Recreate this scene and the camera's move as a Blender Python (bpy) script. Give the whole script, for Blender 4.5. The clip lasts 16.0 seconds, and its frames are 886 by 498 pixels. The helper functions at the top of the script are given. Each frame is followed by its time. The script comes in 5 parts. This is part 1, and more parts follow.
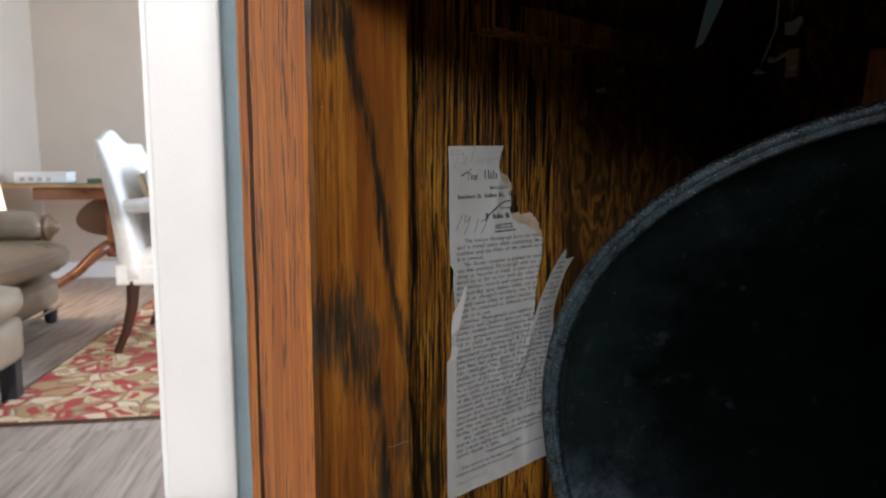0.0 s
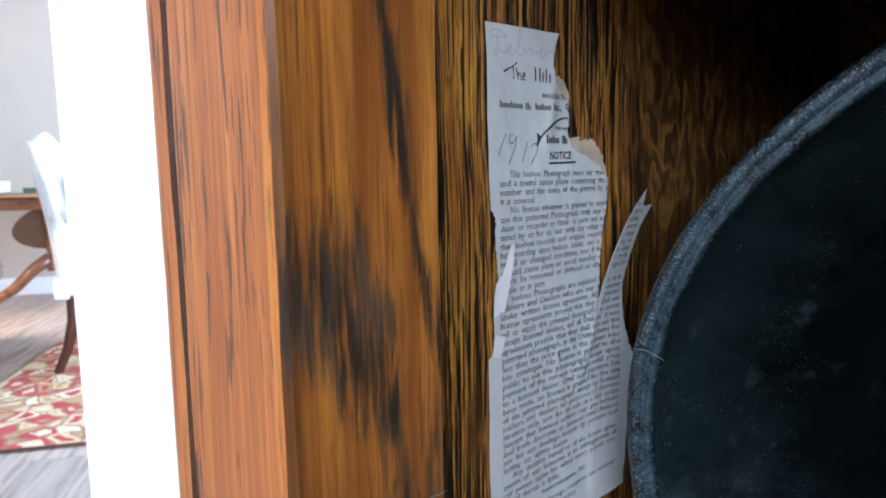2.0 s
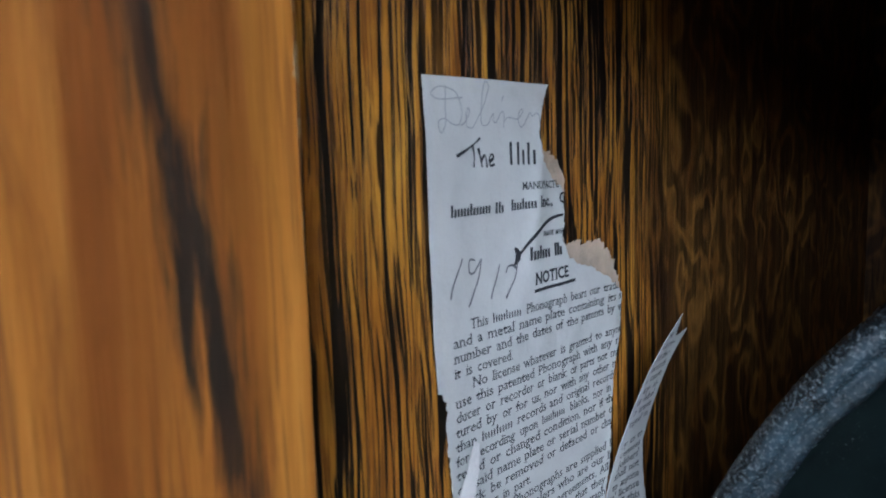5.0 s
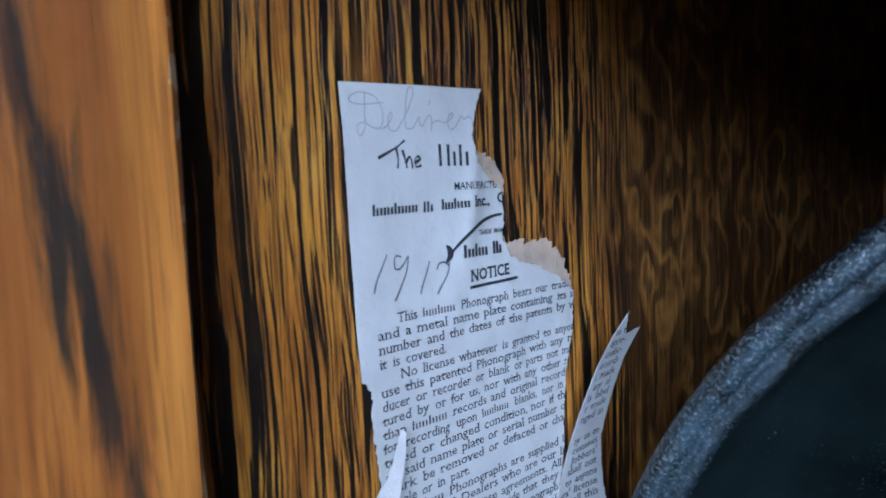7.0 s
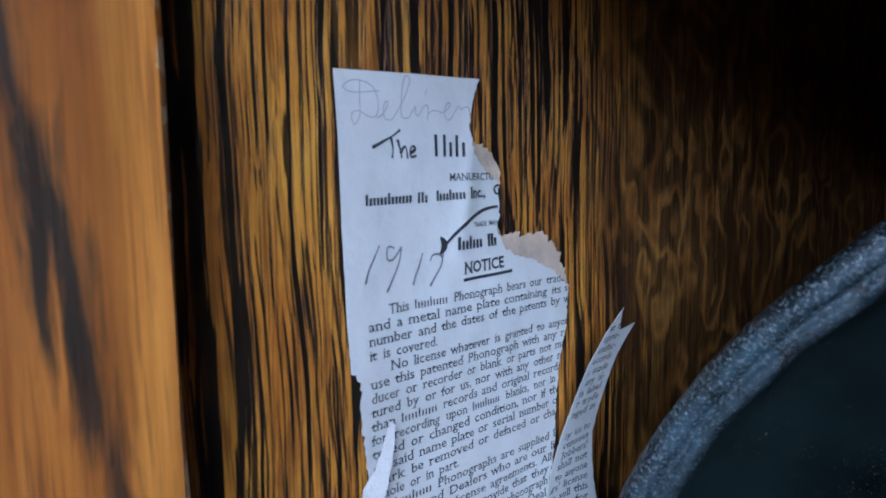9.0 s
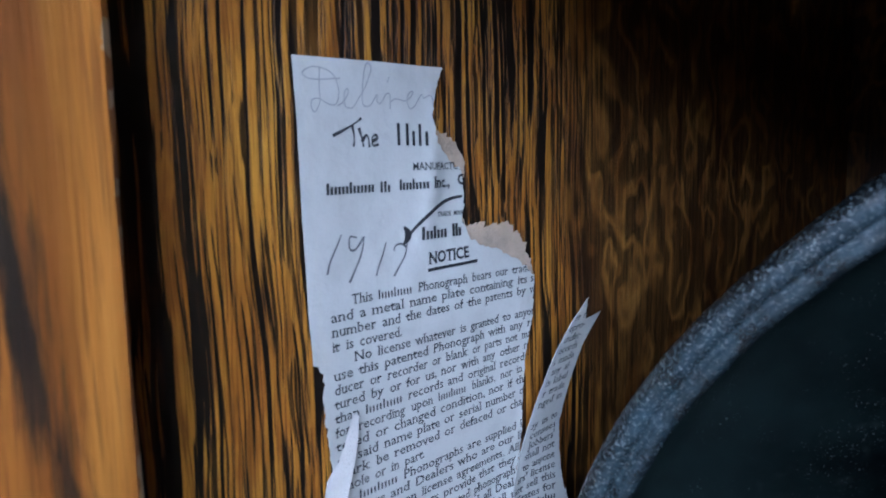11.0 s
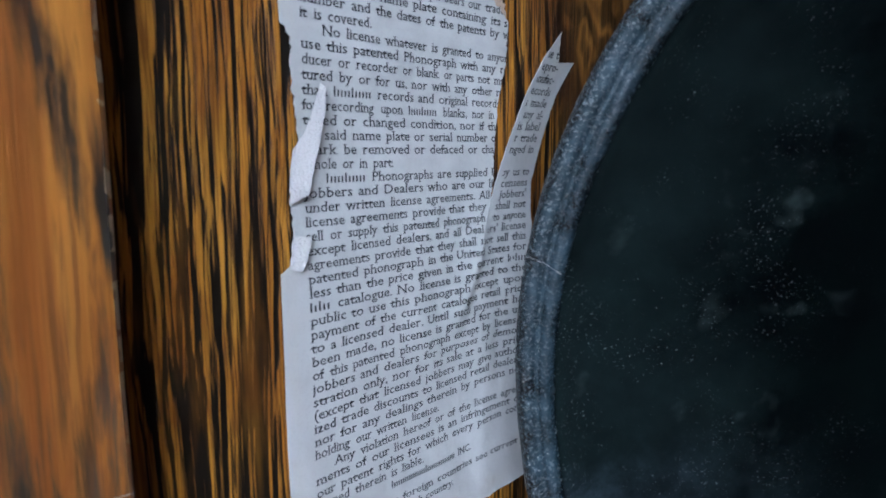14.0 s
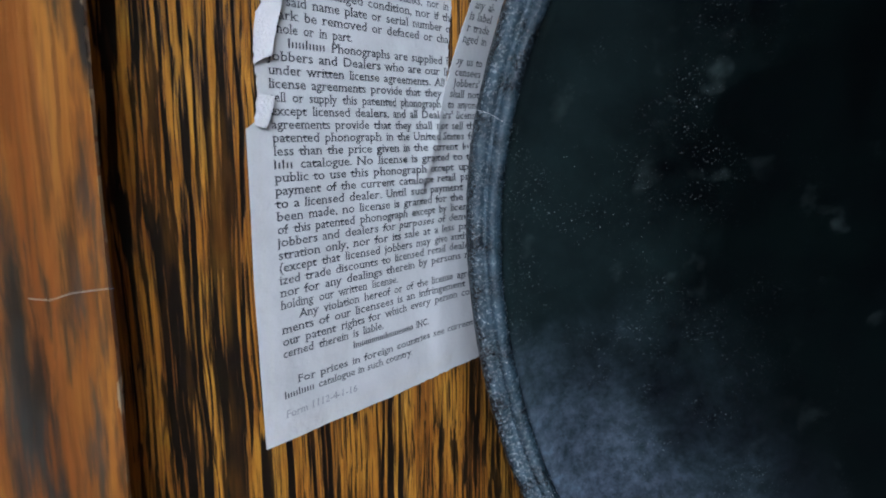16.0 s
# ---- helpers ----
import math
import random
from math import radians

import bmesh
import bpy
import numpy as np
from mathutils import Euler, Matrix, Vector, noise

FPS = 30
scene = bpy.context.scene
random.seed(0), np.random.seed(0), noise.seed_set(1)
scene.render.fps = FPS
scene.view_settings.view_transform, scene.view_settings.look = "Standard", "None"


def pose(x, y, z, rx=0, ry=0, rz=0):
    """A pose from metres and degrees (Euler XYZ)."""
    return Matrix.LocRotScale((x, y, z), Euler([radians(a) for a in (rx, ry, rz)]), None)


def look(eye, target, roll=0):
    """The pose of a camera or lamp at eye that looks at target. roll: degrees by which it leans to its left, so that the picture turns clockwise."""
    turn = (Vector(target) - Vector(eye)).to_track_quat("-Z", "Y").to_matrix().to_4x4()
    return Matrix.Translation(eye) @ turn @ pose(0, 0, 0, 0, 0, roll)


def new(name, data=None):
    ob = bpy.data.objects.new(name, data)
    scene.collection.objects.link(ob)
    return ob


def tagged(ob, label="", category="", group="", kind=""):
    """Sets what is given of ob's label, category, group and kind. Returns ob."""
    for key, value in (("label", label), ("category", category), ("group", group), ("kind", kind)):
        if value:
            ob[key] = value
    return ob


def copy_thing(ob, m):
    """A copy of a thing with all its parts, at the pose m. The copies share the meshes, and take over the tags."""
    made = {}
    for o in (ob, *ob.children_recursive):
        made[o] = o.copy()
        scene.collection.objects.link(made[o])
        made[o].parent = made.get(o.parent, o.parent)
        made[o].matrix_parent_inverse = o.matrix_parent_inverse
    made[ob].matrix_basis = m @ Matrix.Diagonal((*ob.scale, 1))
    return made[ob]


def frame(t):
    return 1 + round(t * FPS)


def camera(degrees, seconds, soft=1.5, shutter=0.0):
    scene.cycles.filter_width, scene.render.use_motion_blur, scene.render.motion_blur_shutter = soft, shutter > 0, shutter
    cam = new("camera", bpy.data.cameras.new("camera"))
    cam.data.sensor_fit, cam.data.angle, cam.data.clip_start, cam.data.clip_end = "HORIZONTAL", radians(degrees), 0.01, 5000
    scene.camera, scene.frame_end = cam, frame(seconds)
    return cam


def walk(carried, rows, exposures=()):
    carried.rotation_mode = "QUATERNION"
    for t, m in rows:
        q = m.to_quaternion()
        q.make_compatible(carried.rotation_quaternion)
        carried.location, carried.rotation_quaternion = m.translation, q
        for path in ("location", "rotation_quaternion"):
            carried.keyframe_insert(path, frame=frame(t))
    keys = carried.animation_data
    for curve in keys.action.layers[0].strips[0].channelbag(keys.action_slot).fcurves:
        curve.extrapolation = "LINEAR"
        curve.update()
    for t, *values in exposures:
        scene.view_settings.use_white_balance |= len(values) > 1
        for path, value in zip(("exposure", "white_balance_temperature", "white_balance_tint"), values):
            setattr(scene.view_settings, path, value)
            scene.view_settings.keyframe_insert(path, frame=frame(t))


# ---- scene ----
cam = camera(68.0, 16.0, soft=1.85)
PATH = [
    (0, (0.009, -0.019, 0.851), (-1.497, 1.273, 0.604), 0.1),
    (0.5, (-0.048, 0.018, 0.835), (-1.598, 1.273, 0.689), -0.9),
    (1, (-0.063, 0.055, 0.845), (-1.63, 1.29, 0.704), 0.1),
    (1.5, (-0.09, 0.048, 0.835), (-1.516, 1.428, 0.589), -1.8),
    (2, (-0.107, 0.043, 0.81), (-1.53, 1.429, 0.581), -1.2),
    (2.5, (-0.146, 0.054, 0.793), (-1.55, 1.43, 0.425), -3.1),
    (3, (-0.145, 0.06, 0.8), (-1.499, 1.503, 0.514), -2.5),
    (3.5, (-0.148, 0.07, 0.8), (-1.535, 1.49, 0.552), -1.3),
    (4, (-0.159, 0.08, 0.817), (-1.624, 1.423, 0.597), -2.3),
    (4.5, (-0.169, 0.109, 0.846), (-1.536, 1.556, 0.65), -2.2),
    (4.7, (-0.171, 0.118, 0.843), (-1.538, 1.563, 0.628), -2.0),
    (6.8, (-0.145, 0.139, 0.841), (-1.63, 1.466, 0.652), -2.2),
    (7, (-0.145, 0.14, 0.839), (-1.627, 1.47, 0.652), -2.5),
    (7.5, (-0.144, 0.142, 0.839), (-1.63, 1.461, 0.611), -0.9),
    (8, (-0.147, 0.14, 0.835), (-1.628, 1.469, 0.632), -0.6),
    (8.5, (-0.147, 0.14, 0.838), (-1.633, 1.461, 0.621), -0.3),
    (8.7, (-0.145, 0.141, 0.839), (-1.636, 1.457, 0.619), -0.9),
    (10.8, (-0.148, 0.145, 0.841), (-1.576, 1.522, 0.591), -0.8),
    (11, (-0.144, 0.145, 0.838), (-1.572, 1.525, 0.601), -1.3),
    (11.5, (-0.143, 0.147, 0.826), (-1.534, 1.553, 0.528), -1.4),
    (12, (-0.143, 0.144, 0.811), (-1.523, 1.554, 0.48), -1.1),
    (12.5, (-0.141, 0.145, 0.809), (-1.526, 1.556, 0.509), -1.9),
    (13, (-0.138, 0.144, 0.803), (-1.523, 1.561, 0.53), -2.5),
    (13.5, (-0.136, 0.144, 0.787), (-1.528, 1.555, 0.516), -1.0),
    (14, (-0.137, 0.141, 0.768), (-1.522, 1.554, 0.478), -0.3),
    (14.5, (-0.127, 0.139, 0.763), (-1.499, 1.564, 0.468), -0.7),
    (15, (-0.13, 0.136, 0.75), (-1.463, 1.597, 0.447), -0.2),
    (15.5, (-0.126, 0.135, 0.742), (-1.452, 1.598, 0.422), -0.1),
    (16, (-0.121, 0.131, 0.74), (-1.44, 1.593, 0.39), -0.2),
]
cam.data.dof.use_dof = True
cam.data.dof.focus_distance, cam.data.dof.aperture_fstop = 0.22, 30.0
walk(cam, [(t, look(eye, target, roll)) for t, eye, target, roll in PATH],
     [(0, -1.52, 6600, 13), (0.5, -1.46, 6600, 13), (1.0, -1.2, 6300, 12), (1.5, -0.45, 5750, 10), (2.0, -0.62, 5450, 10), (2.5, -0.72, 5450, 10), (3.0, -0.92, 5500, 10), (3.5, -0.7, 5500, 10),
      (4.0, -0.58, 5500, 10), (4.5, -0.62, 5500, 10), (7, -0.25, 4800, 12), (12, -0.42, 5050, 13), (16, -0.32, 5500, 13)])

# ---- exposure and light ----
def area(name, m, sx, sy, watts, colour):
    lamp = bpy.data.lights.new(name, "AREA")
    lamp.shape, lamp.size, lamp.size_y, lamp.energy, lamp.color = "RECTANGLE", sx, sy, watts, colour
    ob = new(name, lamp)
    ob.matrix_world = m
    return ob


world = bpy.data.worlds.new("world")
scene.world = world
world.use_nodes = True
wn = world.node_tree.nodes
sky = wn.new("ShaderNodeTexSky")
sky.sky_type, sky.sun_disc, sky.sun_elevation, sky.sun_rotation = "NISHITA", False, radians(17), radians(142)
wn["Background"].inputs["Strength"].default_value = 0.08
world.node_tree.links.new(sky.outputs[0], wn["Background"].inputs["Color"])

# the house stands turned against the cabinet: u along the doorway wall, v into the room beyond
HOUSE = pose(0, 0, 0, 0, 0, 58)


def hv(u, v, z=0.0):
    return HOUSE @ Vector((u, v, z))


# daylight in two unseen windows: behind the camera and in the room beyond
area("window_light", HOUSE @ look((-1.25, -2.42, 1.90), (-0.45, 0.0, 1.0)), 2.7, 0.95, 136, (0.86, 0.93, 1.0))
area("window_light", HOUSE @ look((2.42, 3.4, 1.5), (-1.2, 3.4, 0.7)), 1.9, 1.4, 570, (0.60, 0.77, 1.0))

# low sunbeam added through the window behind the camera to brighten the casing
casing_sun = bpy.data.lights.new("casing_sun", "SUN")
casing_sun.energy, casing_sun.angle, casing_sun.color = 5.0, radians(0.6), (1.0, 0.95, 0.88)
new("casing_sun", casing_sun).matrix_world = HOUSE @ look((0, 0, 5), (-0.086, 1.0, 4.695))

# ---- materials ----
class Mat:
    """A node material with short calls."""

    def __init__(self, name, rough=0.5, metal=0.0, coat=0.0):
        self.m = bpy.data.materials.new(name)
        self.m.use_nodes = True
        self.t = self.m.node_tree
        self.b = self.t.nodes["Principled BSDF"]
        self.b.inputs["Roughness"].default_value = rough
        self.b.inputs["Metallic"].default_value = metal
        self.b.inputs["Coat Weight"].default_value = coat
        self.b.inputs["Coat Roughness"].default_value = 0.25

    def node(self, kind, **kw):
        n = self.t.nodes.new(kind)
        for k, v in kw.items():
            n.inputs[k.replace("_", " ")].default_value = v
        return n

    def link(self, a, b):
        self.t.links.new(a, b)

    def coords(self, scale=(1, 1, 1), warp=0.0, warp_scale=(5, 5, 5), rot=(0, 0, 0)):
        tc = self.node("ShaderNodeTexCoord")
        src = tc.outputs["Object"]
        if warp:
            mp = self.node("ShaderNodeMapping")
            mp.inputs["Scale"].default_value = warp_scale
            self.link(src, mp.inputs["Vector"])
            nz = self.node("ShaderNodeTexNoise", Scale=1.0, Detail=2.0)
            self.link(mp.outputs[0], nz.inputs["Vector"])
            ad = self.node("ShaderNodeVectorMath")
            ad.operation = "MULTIPLY_ADD"
            self.link(nz.outputs["Color"], ad.inputs[0])
            ad.inputs[1].default_value = (warp, warp, warp * 0.2)
            self.link(src, ad.inputs[2])
            src = ad.outputs[0]
        mp = self.node("ShaderNodeMapping")
        mp.inputs["Scale"].default_value = scale
        mp.inputs["Rotation"].default_value = rot
        self.link(src, mp.inputs["Vector"])
        return mp.outputs[0]

    def node_x(self):
        sp = self.node("ShaderNodeSeparateXYZ")
        self.link(self.node("ShaderNodeTexCoord").outputs["Object"], sp.inputs[0])
        return sp.outputs[0]

    def noise(self, vec, scale=1.0, detail=4.0, rough=0.5, out="Fac"):
        n = self.node("ShaderNodeTexNoise", Scale=scale, Detail=detail, Roughness=rough)
        self.link(vec, n.inputs["Vector"])
        return n.outputs[out]

    def ramp(self, fac, stops, mode="LINEAR"):
        r = self.node("ShaderNodeValToRGB")
        r.color_ramp.interpolation = mode
        e = r.color_ramp.elements
        while len(e) < len(stops):
            e.new(0.5)
        for i, (p, c) in enumerate(stops):
            e[i].position = p
            e[i].color = (c, c, c, 1) if isinstance(c, (int, float)) else (*c, 1)
        self.link(fac, r.inputs[0])
        return r.outputs[0]

    def mix(self, fac, a, b, mode="MIX"):
        n = self.node("ShaderNodeMix")
        n.data_type, n.blend_type = "RGBA", mode
        for v, i in ((fac, 0), (a, 6), (b, 7)):
            if isinstance(v, (int, float)):
                n.inputs[i].default_value = v
            elif isinstance(v, tuple):
                n.inputs[i].default_value = (*v, 1)
            else:
                self.link(v, n.inputs[i])
        return n.outputs[2]

    def math(self, op, a, b=0.0, clamp=False):
        n = self.node("ShaderNodeMath")
        n.operation, n.use_clamp = op, clamp
        for v, i in ((a, 0), (b, 1)):
            if isinstance(v, (int, float)):
                n.inputs[i].default_value = v
            else:
                self.link(v, n.inputs[i])
        return n.outputs[0]

    def colour(self, c):
        if isinstance(c, tuple):
            self.b.inputs["Base Color"].default_value = (*c, 1)
        else:
            self.link(c, self.b.inputs["Base Color"])
        return self

    def roughness(self, fac, lo, hi):
        self.link(self.ramp(fac, [(0, lo), (1, hi)]), self.b.inputs["Roughness"])
        return self

    def bump(self, fac, dist, strength=1.0):
        n = self.node("ShaderNodeBump", Strength=strength, Distance=dist)
        self.link(fac, n.inputs["Height"])
        self.link(n.outputs[0], self.b.inputs["Normal"])
        return self


def plain(name, c, rough=0.5, metal=0.0, scale=40.0, amount=0.15, bump=0.0005, coat=0.0):
    """A plain painted, woven or metal surface with slight unevenness at two scales."""
    m = Mat(name, rough, metal, coat)
    v = m.coords()
    fine, wide = m.noise(v, scale * 8, 5), m.noise(v, scale * 0.35, 3)
    dark = tuple(x * (1 - amount) for x in c)
    lite = tuple(min(1, x * (1 + amount)) for x in c)
    col = m.mix(m.ramp(wide, [(0.3, 0), (0.7, 1)]), dark, lite)
    m.colour(m.mix(m.ramp(fine, [(0.3, 0), (0.75, 0.5)]), col, lite))
    m.bump(fine, bump)
    m.roughness(wide, max(0.05, rough - 0.1), min(1, rough + 0.1))
    return m.m


def spot(m, axis_a, axis_b, ca, cb, ra, rb):
    """1 in the middle of an oval stain and 0 outside, in the object's own metres."""
    tc = m.node("ShaderNodeTexCoord")
    sp = m.node("ShaderNodeSeparateXYZ")
    m.link(tc.outputs["Object"], sp.inputs[0])
    da = m.math("DIVIDE", m.math("SUBTRACT", sp.outputs[axis_a], ca), ra)
    db = m.math("DIVIDE", m.math("SUBTRACT", sp.outputs[axis_b], cb), rb)
    d = m.math("SQRT", m.math("ADD", m.math("MULTIPLY", da, da), m.math("MULTIPLY", db, db)))
    return m.math("SUBTRACT", 1.0, d)


def stile_wood():
    """Varnished orange-brown oak with a dark vein and black water stains in short upright streaks."""
    m = Mat("varnished_oak_stile", 0.42, 0.0, 0.05)
    m.b.inputs["Specular IOR Level"].default_value = 0.28
    streak = m.noise(m.coords((360, 360, 9), 0.012, (9, 9, 4)), 1.0, 6, 0.66)
    broad = m.noise(m.coords((75, 75, 5), 0.01, (12, 12, 8)), 1.0, 3)
    col = m.ramp(streak, [(0.28, (0.21, 0.062, 0.012)), (0.46, (0.43, 0.150, 0.022)), (0.58, (0.56, 0.212, 0.032)), (0.74, (0.70, 0.300, 0.060))])
    col = m.mix(m.ramp(broad, [(0.38, 0), (0.60, 0.85)]), col, (0.21, 0.060, 0.012))
    mottle = m.noise(m.coords((230, 230, 26), 0.008, (30, 30, 20)), 1.0, 4, 0.65)
    col = m.mix(m.ramp(mottle, [(0.50, 0), (0.68, 0.6)]), col, (0.155, 0.046, 0.012))
    col = m.mix(m.ramp(m.noise(m.coords((42, 42, 7)), 1.0, 3), [(0.52, 0), (0.72, 0.45)]), col, (0.46, 0.215, 0.032))
    pores = m.ramp(m.noise(m.coords((950, 950, 30)), 1.0, 2), [(0.54, 0), (0.63, 0.85)])
    patch = m.ramp(m.noise(m.coords((70, 70, 16)), 1.0, 2), [(0.40, 0.1), (0.62, 1)])
    col = m.mix(m.math("MULTIPLY", pores, patch), col, (0.10, 0.034, 0.014))
    dash = m.noise(m.coords((430, 430, 38), 0.004, (40, 40, 30)), 1.0, 4, 0.6)
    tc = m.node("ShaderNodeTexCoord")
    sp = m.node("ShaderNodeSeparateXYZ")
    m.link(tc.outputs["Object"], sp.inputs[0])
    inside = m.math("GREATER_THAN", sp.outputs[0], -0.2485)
    # a darker brown strip beside the arris, with an uneven edge
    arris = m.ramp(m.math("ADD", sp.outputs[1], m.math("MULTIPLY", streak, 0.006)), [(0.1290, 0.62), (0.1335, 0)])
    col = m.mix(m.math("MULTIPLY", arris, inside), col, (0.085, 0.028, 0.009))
    # the vein: a dark line of dashes that slants down the post
    wob = m.math("MULTIPLY", m.math("SUBTRACT", m.noise(m.coords((40, 40, 26)), 1.0, 4), 0.5), 0.010)
    line = m.math("ADD", m.math("MULTIPLY", m.math("SUBTRACT", 0.79, sp.outputs[2]), 0.21), 0.1705)
    off = m.math("ABSOLUTE", m.math("ADD", m.math("SUBTRACT", sp.outputs[1], line), wob))
    low = m.math("ADD", m.math("MULTIPLY", m.math("SUBTRACT", 0.755, sp.outputs[2]), 0.085), 0.1585)
    off_low = m.math("ABSOLUTE", m.math("ADD", m.math("SUBTRACT", sp.outputs[1], low), wob))
    off_low = m.math("ADD", off_low, m.math("MULTIPLY", m.math("MAXIMUM", m.math("SUBTRACT", sp.outputs[2], 0.742), 0.0), 0.25))
    off = m.math("MINIMUM", off, off_low)
    off = m.math("ADD", off, m.math("MULTIPLY", m.math("SUBTRACT", dash, 0.5), -0.014))
    off = m.math("SUBTRACT", off, m.math("MULTIPLY", m.math("MAXIMUM", m.math("SUBTRACT", sp.outputs[2], 0.785), 0.0), 0.014))
    vein = m.math("MULTIPLY", m.ramp(off, [(0.0014, 1), (0.0036, 0)]), inside)
    vein = m.math("MULTIPLY", vein, m.ramp(m.noise(m.coords((350, 350, 14)), 1.0, 4), [(0.3, 0.7), (0.5, 0.97)]))
    col = m.mix(vein, col, (0.024, 0.019, 0.015))
    # stains; the last two long ovals darken the post's lower back
    torn = m.math("ADD", m.math("MULTIPLY", dash, 0.72), m.math("MULTIPLY", m.noise(m.coords((1100, 1100, 60)), 1.0, 3, 0.6), 0.28))
    total = None
    for cy, cz, ry, rz, push in ((0.138, 0.781, 0.020, 0.028, 0.95), (0.130, 0.776, 0.011, 0.024, 0.95), (0.150, 0.763, 0.015, 0.030, 1.0), (0.158, 0.742, 0.007, 0.024, 0.8), (0.134, 0.918, 0.016, 0.024, 0.8), (0.168, 0.640, 0.012, 0.03, 0.6), (0.161, 0.700, 0.009, 0.055, 0.6), (0.174, 0.715, 0.008, 0.07, 0.42)):
        s = m.math("MULTIPLY", spot(m, 1, 2, cy, cz, ry, rz), push)
        total = s if total is None else m.math("MAXIMUM", total, s)
    halo = m.math("MULTIPLY", m.ramp(m.math("ADD", total, m.math("MULTIPLY", m.math("SUBTRACT", streak, 0.5), 1.2)), [(0.0, 0), (0.7, 0.42)]), inside)
    col = m.mix(halo, col, (0.095, 0.052, 0.020))
    stain = m.math("ADD", total, m.math("MULTIPLY", m.math("SUBTRACT", torn, 0.505), 4.4))
    stain = m.math("MULTIPLY", m.ramp(stain, [(0.05, 0), (0.50, 0.65), (1.0, 0.95)]), m.ramp(total, [(0.0, 0), (0.15, 1)]))
    stain = m.math("MULTIPLY", stain, inside)
    sooty = m.mix(m.ramp(m.noise(m.coords((160, 160, 40)), 1.0, 2), [(0.4, 0), (0.7, 1)]), (0.020, 0.017, 0.013), (0.052, 0.056, 0.050))
    col = m.mix(stain, col, sooty)
    # pale nicks in the varnish
    vor = m.node("ShaderNodeTexVoronoi", Scale=110.0)
    m.link(m.coords((1.6, 1.6, 0.9)), vor.inputs["Vector"])
    nick = m.math("LESS_THAN", vor.outputs["Distance"], m.ramp(m.noise(m.coords(), 60, 3), [(0.58, 0), (0.75, 0.14)]))
    col = m.mix(m.math("MULTIPLY", nick, 0.5), col, (0.60, 0.46, 0.36))
    # chips along the back arris, where the bare wood shows
    chip = m.math("MULTIPLY", m.math("GREATER_THAN", m.math("ADD", sp.outputs[1], m.math("MULTIPLY", m.noise(m.coords((500, 500, 160)), 1.0, 3), 0.003)), 0.1795), m.math("GREATER_THAN", m.noise(m.coords((90, 90, 130)), 1.0, 3), 0.52))
    col = m.mix(m.math("MULTIPLY", chip, 0.7), col, (0.62, 0.46, 0.28))
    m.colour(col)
    m.bump(streak, 0.0003)
    m.roughness(streak, 0.30, 0.52)
    return m.m


